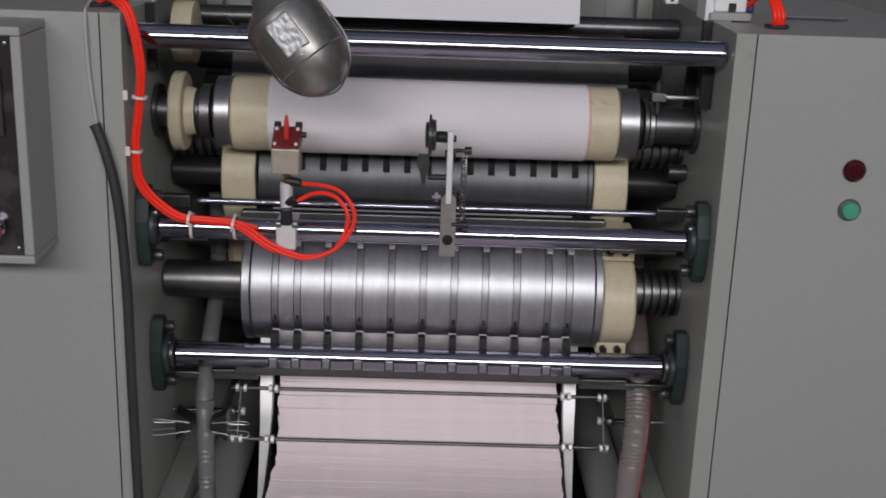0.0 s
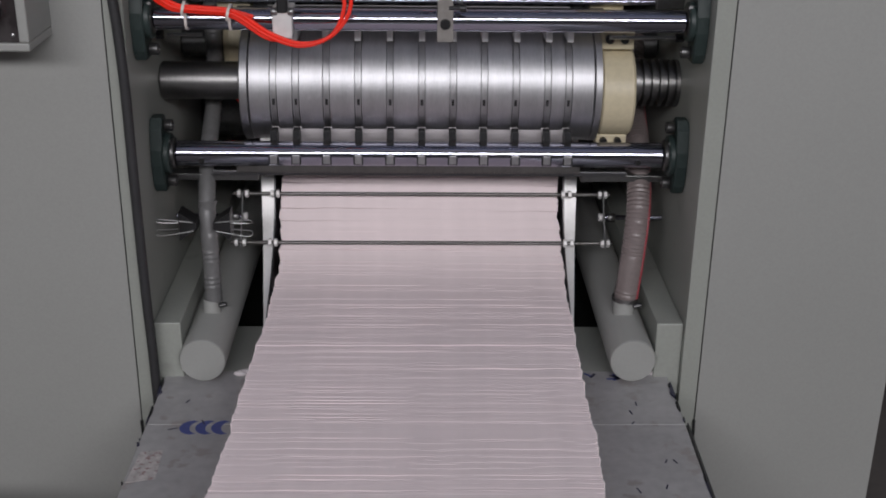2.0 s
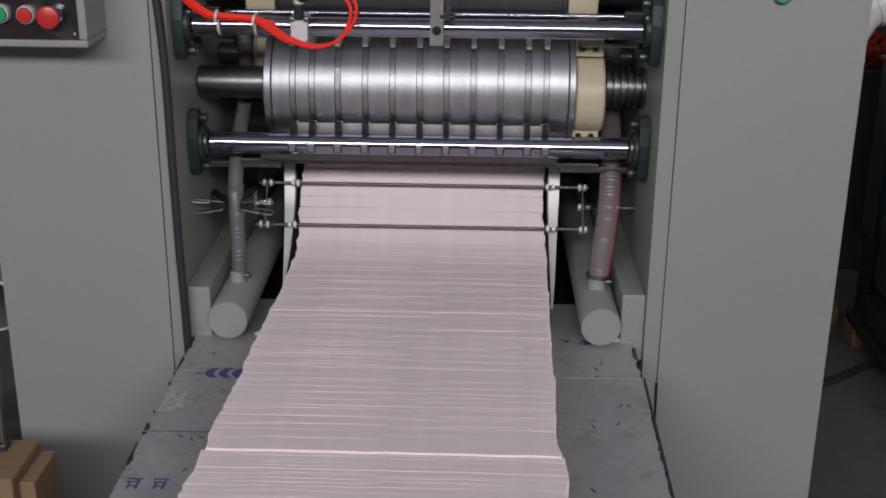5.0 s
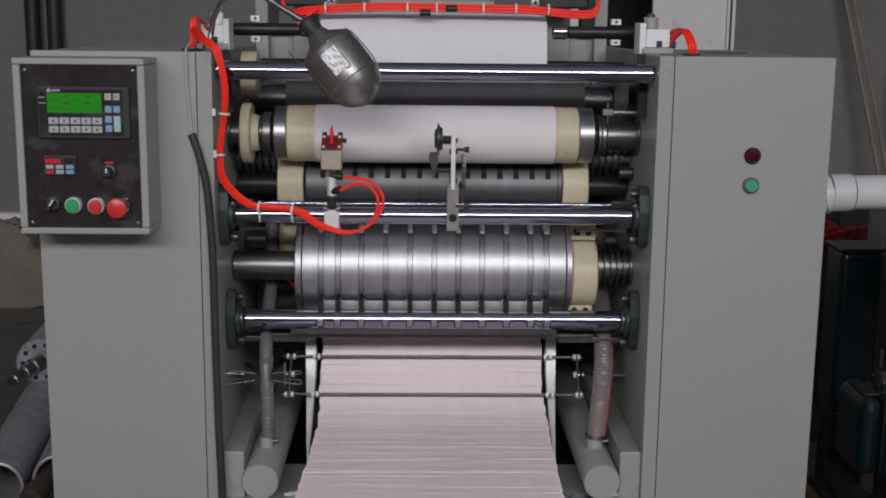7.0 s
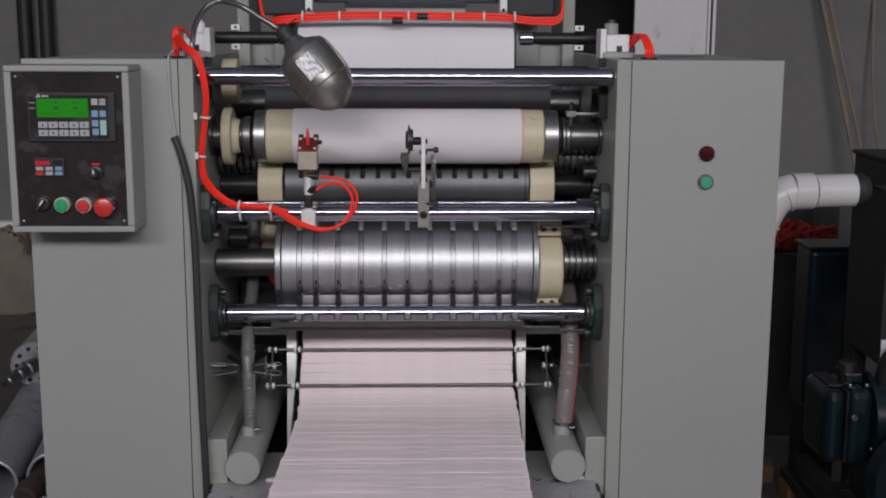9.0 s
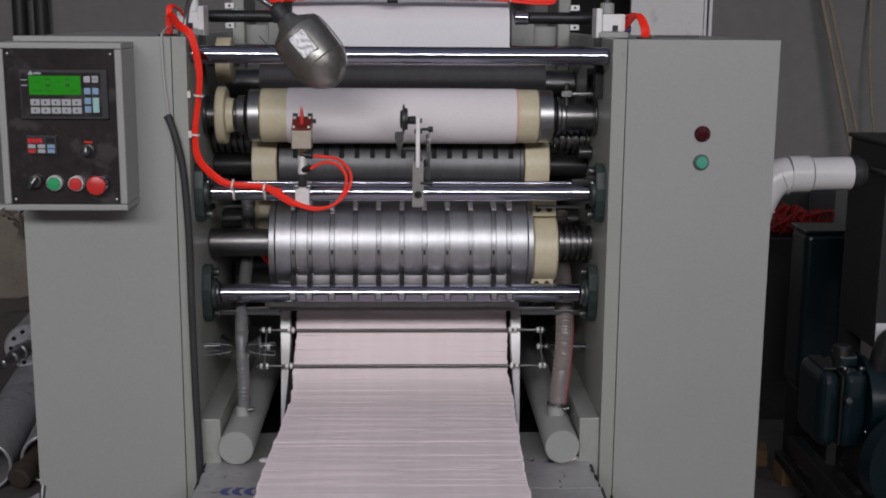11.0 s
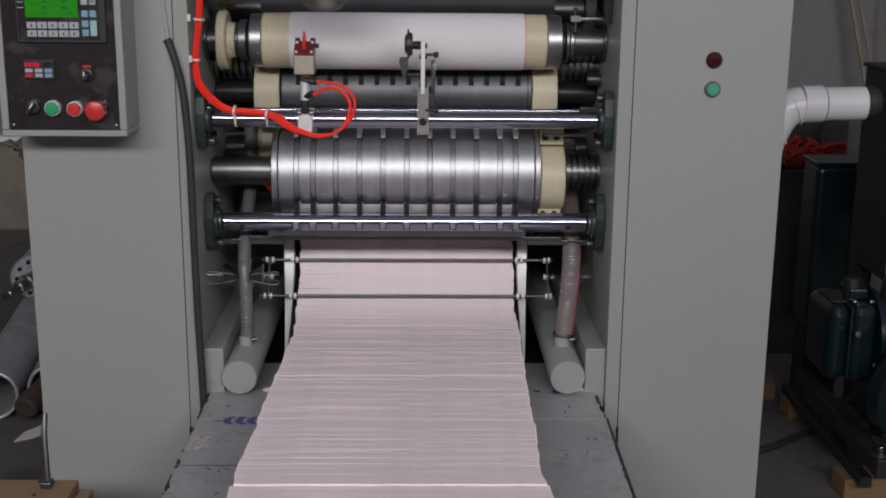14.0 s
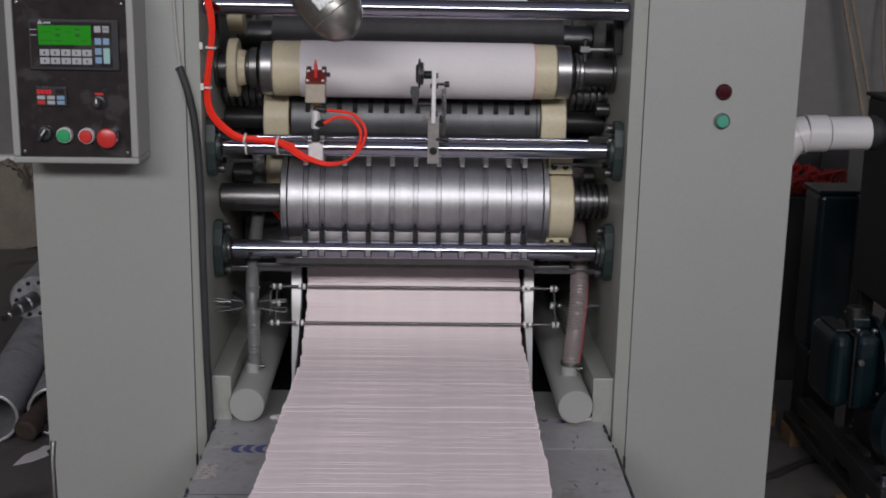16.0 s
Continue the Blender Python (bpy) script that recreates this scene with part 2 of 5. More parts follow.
def plate(bm, outline, axis, lo, hi, bevel=0.0):
    """A flat plate: its outline in the two other axes, from lo to hi along axis."""
    def put(a, b, c):
        return {"x": (c, a, b), "y": (a, c, b), "z": (a, b, c)}[axis]
    f0 = bm.faces.new([bm.verts.new(put(a, b, lo)) for a, b in outline])
    r = bmesh.ops.extrude_face_region(bm, geom=[f0])
    vs = [g for g in r["geom"] if isinstance(g, bmesh.types.BMVert)]
    bmesh.ops.translate(bm, verts=vs, vec=Vector(put(0, 0, hi - lo)))
    if bevel:
        es = [e for e in bm.edges if e.is_valid and len(e.link_faces) == 2 and e.calc_face_angle(0) > 0.5 and all(v in f0.verts or v in vs for v in e.verts)]
        bmesh.ops.bevel(bm, geom=es, offset=bevel, segments=2, affect="EDGES")
    return bm


def ribbon(bm, prof, x0, x1, t, taper=1.0):
    """A bent strip: its line in y and z, from x0 to x1, of thickness t; taper: its width at the end, kept along the side next to x = 0."""
    near, far = sorted((x0, x1), key=abs)
    ps = smooth_path([(0, y, z) for y, z in prof], 6)
    rows = []
    for i, p in enumerate(ps):
        d = (ps[min(i + 1, len(ps) - 1)] - ps[max(i - 1, 0)]).normalized()
        nrm = Vector((0, -d.z, d.y)) * t
        k = 1 + (taper - 1) * (i / (len(ps) - 1)) ** 1.5
        a, b = sorted((near, near + (far - near) * k)) if taper != 1 else (x0, x1)
        rows.append([bm.verts.new((x, q.y, q.z)) for x, q in ((a, p), (b, p), (b, p + nrm), (a, p + nrm))])
    for a, b in zip(rows, rows[1:]):
        for i in range(4):
            bm.faces.new((a[i], a[(i + 1) % 4], b[(i + 1) % 4], b[i])).smooth = i in (0, 2)
    bm.faces.new(rows[0][::-1])
    bm.faces.new(rows[-1])
    return bm


def B():
    return bmesh.new()


def mesh_of(name, bm, material):
    bmesh.ops.recalc_face_normals(bm, faces=bm.faces)
    for e in bm.edges:
        if len(e.link_faces) == 2 and e.calc_face_angle(0) > 0.6:
            e.smooth = False
    me = bpy.data.meshes.new(name)
    bm.to_mesh(me)
    bm.free()
    me.materials.append(material)
    return me


def thing(name, at, label, category, group="", kind=""):
    ob = new(name)
    ob.empty_display_size = 0.05
    ob.location = at
    return tagged(ob, label, category, group, kind)


def part(name, bm, material, parent, label=""):
    """Links a bmesh, given in the world's metres, as one mesh under a thing or a part."""
    ob = new(name, mesh_of(name, bm, material))
    ob.parent = parent
    if parent.type == "EMPTY":
        ob.matrix_parent_inverse = Matrix.Translation(-Vector(parent.location))
    return tagged(ob, label) if label else ob


def single(name, bm, material, label, category, group="", kind=""):
    return tagged(new(name, mesh_of(name, bm, material)), label, category, group, kind)


def writing(name, text, at, size, material, parent):
    c = bpy.data.curves.new(name, "FONT")
    c.body, c.size, c.extrude, c.align_x, c.align_y = text, size, 0.0004, "CENTER", "CENTER"
    c.materials.append(material)
    ob = new(name, c)
    ob.parent = parent
    inv = Matrix.Translation(-Vector(parent.location)) if parent.type == "EMPTY" else Matrix()
    ob.matrix_parent_inverse = inv
    ob.matrix_basis = pose(*at, 90, 0, 0)
    return ob


# ---------- the hall ----------
XL, XR, YF, YB, ZC = -5.0, 5.0, -6.5, 5.2, 6.0
single("floor", box(B(), XL, XR, YF, YB, -0.2, 0), M_FLOOR, "dusty bare concrete workshop floor", "floor", kind="structure")
bm = B()
for a in ((XL, XR, YF, -4.7), (XL, XR, 1.5, YB), (XL, -4.1, -4.7, 1.5), (4.1, XR, -4.7, 1.5)):
    box(bm, *a, ZC, ZC + 0.15)
single("ceiling", bm, M_CEIL, "grey sheet workshop roof with a large skylight opening", "ceiling", kind="structure")
single("wall_west", box(B(), XL - 0.2, XL, YF, YB, 0, ZC), M_WALL, "bare grey cement wall", "wall", kind="structure")
single("wall_east", box(B(), XR, XR + 0.2, YF, YB, 0, ZC), M_WALL, "bare grey cement wall", "wall", kind="structure")
# back wall with a dark doorway
wall = thing("wall_north", (0, YB, 0), "bare grey cement wall with a dark doorway", "wall", kind="structure")
for a, b, z0, z1 in ((XL, 0.92, 0, ZC), (0.92, 1.92, 2.35, ZC), (1.92, XR, 0, ZC)):
    part("wall_piece", box(B(), a, b, YB, YB + 0.2, z0, z1), M_WALL, wall)
# front wall with its window band
wall = thing("wall_south", (0, YF, 0), "grey cement wall with a high band of windows", "wall", kind="structure")
for a, b, z0, z1 in ((XL, XR, 0, 3.4), (XL, XR, 4.2, ZC), (XL, -4, 3.4, 4.2), (4, XR, 3.4, 4.2)):
    part("wall_piece", box(B(), a, b, YF - 0.2, YF, z0, z1), M_WALL, wall)
win = thing("window_1", (0, YF, 3.4), "high band of steel-framed windows", "window", kind="structure")
for i in range(5):
    x = -4 + 2 * i
    part("mullion", box(B(), x - 0.03, x + 0.03, YF - 0.13, YF - 0.07, 3.4, 4.2), M_DKGREY, win)
part("window_sill", box(B(), -4, 4, YF - 0.2, YF + 0.06, 3.36, 3.4), M_WALL, win)


# ---------- side cabinets ----------
WX, SX, TOP, DEPTH = 0.432, 0.4615, 1.543, 0.62


def side_cabinet(s):
    side = "control box" if s < 0 else "two signal lamps"
    th = thing("machine_cabinet", (s * 0.62, 0.3, 0), "pale grey enamelled sheet steel machine cabinet with " + side, "cabinet", "machine side cabinets")
    a, b = sorted((s * SX + s * 0.0005, s * 0.775))
    part("front_panel", box(B(), a, b, -0.002, 0.02, 0.06, TOP, 0.001), M_PAINT, th)
    a, b = sorted((s * (SX + 0.002), s * 0.773))
    part("body", box(B(), a, b, 0.021, DEPTH, 0.06, TOP - 0.002, 0.004), M_PAINT, th)
    part("plinth", box(B(), a + 0.02, b - 0.02, 0.03, DEPTH - 0.02, 0, 0.06), M_BLACK, th, "dark recessed plinth")
    # side frame plate, seen edge on beside the panel
    a, b = sorted((s * WX, s * (SX - 0.0005)))
    fr = part("side_frame", box(B(), a, b, 0.0, 0.95, 0.0, TOP, 0.0008), M_INNER, th, "thick enamelled side frame plate")
    bm = B()
    a, b = sorted((s * 0.388, s * (WX - 0.0005)))
    box(bm, a, b, 0.012, 0.80, 0.60, 0.733, 0.002)
    part("foot_rail", bm, M_INNER, fr)
    return th


cab_l, cab_r = side_cabinet(-1), side_cabinet(1)
# a dark notch low in each seam
for s, c in ((-1, cab_l), (1, cab_r)):
    part("seam_gap", box(B(), s * SX - 0.00035, s * SX + 0.00035, -0.0024, 0.004, 0.35, TOP - 0.002), M_BLACK, c)
    part("seam_notch", plate(B(), [(s * SX - 0.003, 0.56), (s * SX + 0.002, 0.40), (s * SX + 0.0045, 0.40), (s * SX + 0.002, 0.56)], "y", -0.0034, 0.002), M_BLACK, c)
# signal lamps
for z, m, lab in ((1.352, M_IND_R, "dark red signal lamp lens"), (1.293, M_IND_G, "green signal lamp lens")):
    x = 0.622
    ring = part("signal_lamp", lathe(B(), (x, -0.002, z), (0, -1, 0), [(0, 0.0165), (0.004, 0.0165), (0.006, 0.0145), (0.006, 0.0125)], 32), M_STEEL if m is M_IND_G else M_IND_R, cab_r)
    part("lens", lathe(B(), (x, -0.007, z), (0, -1, 0), [(0, 0.0128), (0.005, 0.0126), (0.0065, 0.0115), (0.007, 0.004)], 32), m, ring, lab)
# hex key on the cabinet top
bm = B()
tube(bm, [(0.66, 0.22, TOP + 0.003), (0.60, 0.22, TOP + 0.003), (0.555, 0.22, TOP + 0.003), (0.552, 0.20, TOP + 0.003)], 0.003, 6, 3)
single("hex_key", bm, M_STEEL, "bent steel hex key lying on the cabinet top", "tool")


# ---------- control box ----------
box_t = thing("control_box", (-0.655, -0.001, 1.207), "pale grey wall-mounted control box with a dark operator panel", "control panel")
bm = B()
X0, X1, Z0, Z1, YFB = -0.776, -0.536, 1.207, 1.533, -0.112
for a in ((X0, X1, YFB, -0.0005, Z0, Z0 + 0.012), (X0, X1, YFB, -0.0005, Z1 - 0.012, Z1), (X0, X0 + 0.014, YFB + 0.0005, -0.001, Z0 + 0.0125, Z1 - 0.0125), (X1 - 0.014, X1, YFB + 0.0005, -0.001, Z0 + 0.0125, Z1 - 0.0125)):
    part("housing_side", box(B(), *a, 0.0025), M_PAINT, box_t)
panel = part("panel", box(B(), X0 + 0.0145, X1 - 0.0145, YFB + 0.004, YFB + 0.009, Z0 + 0.0125, Z1 - 0.0125), M_PANEL, box_t, "dark glossy operator panel")
for x, z in ((X0 + 0.022, Z0 + 0.022), (X1 - 0.022, Z0 + 0.022), (X0 + 0.022, Z1 - 0.022), (X1 - 0.022, Z1 - 0.022)):
    part("screw", lathe(B(), (x, YFB + 0.0038, z), (0, -1, 0), [(0, 0.003), (0.0015, 0.0028), (0.002, 0.0015)], 12), M_STEEL, panel)
YP = YFB + 0.0035


def px(u):
    return -0.776 + (u - 20) * 0.001026


def pz(v):
    return 1.530 - (v - 105) * 0.001035


hmi = part("display_unit", box(B(), px(62), px(226), YP - 0.006, YP, pz(244), pz(152), 0.002), M_PLASTIC, box_t, "black text display with a green screen")
part("bezel", box(B(), px(66), px(214), YP - 0.0075, YP - 0.0062, pz(238), pz(157), 0.0005), M_PANEL, hmi)
part("screen", box(B(), px(81), px(177), YP - 0.0085, YP - 0.0077, pz(198), pz(163)), M_LCD, hmi, "lit green screen")
bm = B()
for u in (112, 148):
    for v in (169, 178, 181):
        box(bm, px(u), px(u + 9), YP - 0.0090, YP - 0.0087, pz(v + 2), pz(v))
for u, v, w in ((86, 190, 20), (110, 190, 14), (128, 174, 12), (88, 174, 16), (156, 190, 14)):
    box(bm, px(u), px(u + w), YP - 0.0089, YP - 0.0087, pz(v + 1), pz(v))
part("screen_marks", bm, M_LCDINK, hmi)
part("emblem", plate(B(), [(px(80), pz(161)), (px(85), pz(153)), (px(90), pz(161))], "y", YP - 0.0085, YP - 0.0077), M_KEY, hmi)
part("nameplate", box(B(), px(91), px(104), YP - 0.0083, YP - 0.0077, pz(160), pz(157)), M_KEY, hmi)
bm = B()
for v in (170, 180):
    box(bm, px(66), px(78), YP - 0.0083, YP - 0.0077, pz(v + 1.4), pz(v))
part("legend", bm, M_KEY, hmi)
bars = B()
for r, v in enumerate((206, 221)):
    for c in range(5):
        u = 82 + c * 19.4
        part("key", box(B(), px(u), px(u + 17.5), YP - 0.0092, YP - 0.0077, pz(v + 12), pz(v), 0.0008, 1), M_KEY, hmi)
        box(bars, px(u + 7), px(u + 10), YP - 0.0096, YP - 0.0093, pz(v + 8.5), pz(v + 4))
part("key_marks", bars, M_INK, hmi)
for u, v, m in ((183, 163, M_KEY), (198, 163, M_KEY), (183, 185, M_KEYBLUE), (198, 185, M_KEYBLUE), (183, 203, M_KEYBLUE), (183, 219, M_KEYBLUE), (198, 203, M_KEYTEAL)):
    part("key", box(B(), px(u), px(u + 12), YP - 0.0092, YP - 0.0077, pz(v + (28 if m is M_KEYTEAL else 12)), pz(v), 0.0008, 1), m, hmi)
writing("key_legend", "ESC", (px(204), YP - 0.0093, pz(169)), 0.0062, M_INK, hmi)
# small controller
ctl = part("counter_unit", box(B(), px(69), px(126), YP - 0.005, YP, pz(310), pz(275), 0.001), M_PLASTIC, box_t, "small black counter with red digits")
for i in range(4):
    part("digit", box(B(), px(72 + i * 7), px(77.5 + i * 7), YP - 0.0062, YP - 0.0052, pz(288), pz(280)), M_LED, ctl)
part("digit_window", box(B(), px(106), px(122), YP - 0.006, YP - 0.0052, pz(288), pz(279)), M_PANEL, ctl)
for i, u in enumerate((72, 90, 108)):
    for j, v in enumerate((291, 300)):
        part("key", box(B(), px(u), px(u + 14), YP - 0.0065, YP - 0.0052, pz(v + 7), pz(v), 0.0006, 1), (M_KEYBLUE if i == 2 else M_KEY) if j == 0 else (M_BTN_R if i == 0 else M_KEY if i == 1 else M_KEYBLUE), ctl)
# knob
kn = part("speed_knob", lathe(B(), (px(183), YP, pz(303)), (0, -1, 0), [(0, 0.0125), (0.003, 0.0125), (0.004, 0.0095), (0.017, 0.0085), (0.019, 0.007)], 24), M_PLASTIC, box_t, "black speed knob")
part("pointer", box(B(), px(182), px(184.4), YP - 0.0202, YP - 0.0188, pz(303), pz(295)), M_WHITE, kn)
part("knob_label", box(B(), px(177), px(192), YP - 0.0012, YP - 0.0002, pz(289), pz(285)), M_BTN_R, box_t, "small red label")


def push_button(u, v, r, m, lab, kind="push_button"):
    x, z = px(u), pz(v)
    ring = part(kind, lathe(B(), (x, YP, z), (0, -1, 0), [(0, 0.0152), (0.008, 0.0152), (0.0110, 0.0144), (0.0110, 0.0130)], 32), M_ALU, box_t, "chromed button bezel")
    part("cap", lathe(B(), (x, YP - 0.008, z), (0, -1, 0), [(0, 0.0128), (0.006, 0.0128), (0.0080, 0.0118), (0.0088, 0.004)], 32), m, ring, lab)


push_button(118, 364, 14, M_BTN_G, "green start button")
push_button(159, 365, 14, M_BTN_R, "red stop button")
ring = part("selector_switch", lathe(B(), (px(82), YP, pz(361)), (0, -1, 0), [(0, 0.0140), (0.008, 0.0140), (0.011, 0.0125), (0.012, 0.009)], 32), M_PLASTIC, box_t, "black selector switch")
bm = B()
box(bm, -0.0035, 0.0035, -0.010, 0, -0.013, 0.013, 0.001)
bmesh.ops.transform(bm, matrix=pose(px(80), YP - 0.012, pz(362), 0, 35, 0), verts=bm.verts)
part("lever", bm, M_PLASTIC, ring)
bm = B()
box(bm, -0.0012, 0.0012, -0.0006, 0, -0.001, 0.012)
bmesh.ops.transform(bm, matrix=pose(px(80), YP - 0.0224, pz(362), 0, 35, 0), verts=bm.verts)
part("pointer", bm, M_WHITE, ring)
st = part("emergency_stop", lathe(B(), (px(206), YP, pz(364)), (0, -1, 0), [(0, 0.0150), (0.012, 0.0150), (0.014, 0.012), (0.022, 0.011)], 32), M_CHROME, box_t, "chromed stop button base")
part("mushroom_head", lathe(B(), (px(201), YP - 0.018, pz(366)), (0, -1, 0), [(0, 0.012), (0.002, 0.0175), (0.007, 0.0190), (0.011, 0.0175), (0.0135, 0.010), (0.014, 0.002)], 40), M_BTN_R, st, "large red mushroom stop button")


# ---------- bars and their flanges ----------
def cap_screw(parent, x, y, z, s, r=0.0095, l=0.014):
    b = lathe(B(), (x, y, z), (s, 0, 0), [(0, r * 0.94), (0.001, r), (l - 0.001, r), (l, r * 0.9), (l, r * 0.55), (l - 0.005, r * 0.5)], 20)
    return part("bolt", b, M_DARKSTEEL, parent)


def guide_bar(y, z, xe, r, label, flange=True, fl_y=0.0):
    th = thing("guide_bar", (0, y, z), label, "bar", "machine guide bars")
    part("bar", rod(B(), (-xe, y, z), (xe, y, z), r, 40, 0.002), M_CHROME, th, "polished chromed bar")
    if flange:
        for s in (-1, 1):
            inner = s * (xe + 0.001)
            yy = y + fl_y
            bm = B()
            out = [(yy + a * 0.029, z + b * 0.062) for a, b in ((-0.45, -1), (0.45, -1), (0.8, -0.75), (1, -0.2), (1, 0.2), (0.8, 0.75), (0.45, 1), (-0.45, 1), (-0.8, 0.75), (-1, 0.2), (-1, -0.2), (-0.8, -0.75))]
            a, b = sorted((s * (WX - 0.001), s * (WX - 0.020)))
            plate(bm, out, "x", a, b, 0.002)
            rod(bm, (s * (WX - 0.02), y, z), (s * (WX - 0.03), y, z), r + 0.013, 32)
            fl = part("flange", bm, M_GREEN, th, "dark green enamelled flange")
            part("clamp_collar", rod(B(), (inner, y, z), (s * (WX - 0.029), y, z), r + 0.005, 32), M_DARKSTEEL, th)
            for dz in (-0.047, 0.047):
                cap_screw(fl, s * (WX - 0.021), yy, z + dz, -s)
            part("grease_nipple", lathe(B(), (s * (WX - 0.02), yy - 0.012, z + 0.024), (-s, -0.3, 0), [(0, 0.003), (0.006, 0.003), (0.008, 0.0045), (0.012, 0.002)], 12), M_STEEL, fl)
    else:
        for s in (-1, 1):
            part("end_screw", lathe(B(), (s * xe, y, z), (s, 0, 0), [(0, 0.004), (WX - xe, 0.004)], 12), M_BLACK, th)
    return th


bar_top = guide_bar(0.052, 1.506, 0.430, 0.0185, "thick polished chrome bar between the cabinet tops", False)
bar_mid = guide_bar(0.060, 1.219, 0.400, 0.0170, "polished chrome bar on dark green flanges")
bar_low = guide_bar(0.119, 0.987, 0.394, 0.0205, "polished chrome bar with slots, on dark green flanges")
GROOVES = [-0.236, -0.200, -0.151, -0.100, -0.049, 0.002, 0.052, 0.102, 0.153, 0.204, 0.238]
for x in GROOVES:
    bm = B()
    box(bm, x - 0.006, x + 0.006, 0.095, 0.105, 0.977, 0.992, 0.001)
    part("finger_root", bm, M_BAND, bar_low)
    part("finger_slot", box(B(), x - 0.0078, x + 0.0078, 0.0970, 0.1060, 0.9755, 0.9885, 0.0), M_BLACK, bar_low, "dark slot in the bar")
    bm = B()
    plate(bm, [(0.138, 0.998), (0.109, 1.004), (0.108, 1.015), (0.116, 1.026), (0.132, 1.028), (0.142, 1.012)], "x", x - 0.0055, x + 0.0055, 0.001)
    part("finger", bm, M_BLACK, bar_low, "black stripper finger")
for x in (-0.352, 0.352):
    part("set_screw", lathe(B(), (x, 0.100, 0.981), (0, -1, -0.1), [(0, 0.005), (0.003, 0.005), (0.003, 0.003)], 12), M_BLACK, bar_low)
# knife strip under the lower bar
kn = thing("guard_strip", (0, 0.14, 0.95), "dark brown steel guard strip under the bar", "machine part")
part("strip", box(B(), -0.30, 0.262, 0.118, 0.150, 0.954, 0.968, 0.002), M_BELLY, kn)
part("lower_strip", box(B(), -0.345, 0.345, 0.152, 0.20, 0.938, 0.946, 0.001), M_DULL, kn)
for s in (-1, 1):
    part("strip_bracket", box(B(), *sorted((s * 0.27, s * (WX - 0.001))), 0.16, 0.19, 0.926, 0.937, 0.001), M_DARKSTEEL, kn)
    part("bolt", rod(B(), (s * 0.29, 0.17, 0.947), (s * 0.29, 0.17, 0.957), 0.006, 6), M_BLACK, kn)
# thin shaft behind the middle bar
th = thing("thin_shaft", (0, 0.225, 1.216), "thin bright steel shaft behind the bar", "bar")
part("shaft", rod(B(), (-0.375, 0.225, 1.216), (0.385, 0.225, 1.216), 0.0055, 16), M_CHROME, th)
for s in (-1, 1):
    part("holder", box(B(), *sorted((s * 0.385, s * (WX - 0.0005))), 0.215, 0.235, 1.206, 1.226, 0.002), M_DARKSTEEL, th)


# ---------- rollers (turning) ----------
UP, MID, LOW = (0.205, 1.369), (0.312, 1.246), (0.222, 1.081)
R_UP, R_MID, R_LOW = 0.0590, 0.082, 0.096


def spring_coil(bm, x0, x1, y, z, r, wire, turns):
    tube(bm, [(x0 + (x1 - x0) * i / (turns * 10), y + r * math.cos(i * 0.2 * math.pi), z + r * math.sin(i * 0.2 * math.pi)) for i in range(turns * 10 + 1)], wire, 8, 1)


def bellows(bm, x0, x1, y, z, r, n):
    prof, w = [], (x1 - x0) / n
    for i in range(n):
        prof += [(i * w, r * 0.72), (i * w + w * 0.35, r * 0.74), (i * w + w * 0.42, r), (i * w + w * 0.9, r), (i * w + w * 0.97, r * 0.74)]
    lathe(bm, (x0, y, z), (1, 0, 0), prof, 36)


# upper roller, wrapped by the tissue web
y, z = UP
roller_up = thing("web_roller", (0, y, z), "cream nylon roller carrying a white tissue web", "roller", "machine rollers")
part("sleeve", lathe(B(), (-0.307, y, z), (1, 0, 0), [(0, R_UP - 0.003), (0.003, R_UP), (0.606, R_UP), (0.609, R_UP - 0.003)], 64), M_NYLON, roller_up, "cream nylon sleeve")
part("tissue_web", lathe(B(), (-0.248, y, z), (1, 0, 0), [(0, R_UP + 0.0004), (0.0005, R_UP + 0.0018), (0.5005, R_UP + 0.0018), (0.501, R_UP + 0.0004)], 64, False), M_PAPER, roller_up, "white tissue web")
part("red_line", lathe(B(), (0.2535, y, z), (1, 0, 0), [(0, R_UP + 0.0003), (0.0035, R_UP + 0.0006)], 64, False), mat("pink_dye", (0.72, 0.40, 0.34), 0.7, var=0.15, bump=0), roller_up)
for x0, x1, r, m in ((-0.333, -0.3075, 0.057, M_STEEL), (-0.340, -0.3335, 0.036, M_BLACK), (-0.358, -0.3405, 0.044, M_SHAFT), (-0.366, -0.3585, 0.036, M_DARKSTEEL), (-0.431, -0.3665, 0.026, M_SHAFT), (0.3025, 0.334, 0.0575, M_STEEL), (0.3345, 0.343, 0.036, M_BLACK), (0.3435, 0.352, 0.042, M_SHAFT), (0.3525, 0.362, 0.037, M_STEEL), (0.3625, 0.431, 0.0295, M_SHAFT)):
    part("collar" if x1 - x0 < 0.04 else "shaft", rod(B(), (x0, y, z), (x1, y, z), r, 40, 0.0015), m, roller_up)
part("timing_ring", lathe(B(), (-0.4035, y, z), (1, 0, 0), [(0, 0.030), (0.0005, 0.060), (0.003, 0.063), (0.018, 0.063), (0.021, 0.060), (0.0215, 0.040), (0.0365, 0.036), (0.037, 0.027)], 48), M_NYLON, roller_up, "cream nylon drive wheel")
for s in (-1, 1):
    th = thing("bearing_housing", (s * 0.42, UP[0], UP[1]), "dark bearing seat on the frame plate", "machine part")
    part("ring", rod(B(), (s * 0.4315, UP[0], UP[1]), (s * 0.4235, UP[0], UP[1]), 0.044, 40), M_DARKSTEEL, th)
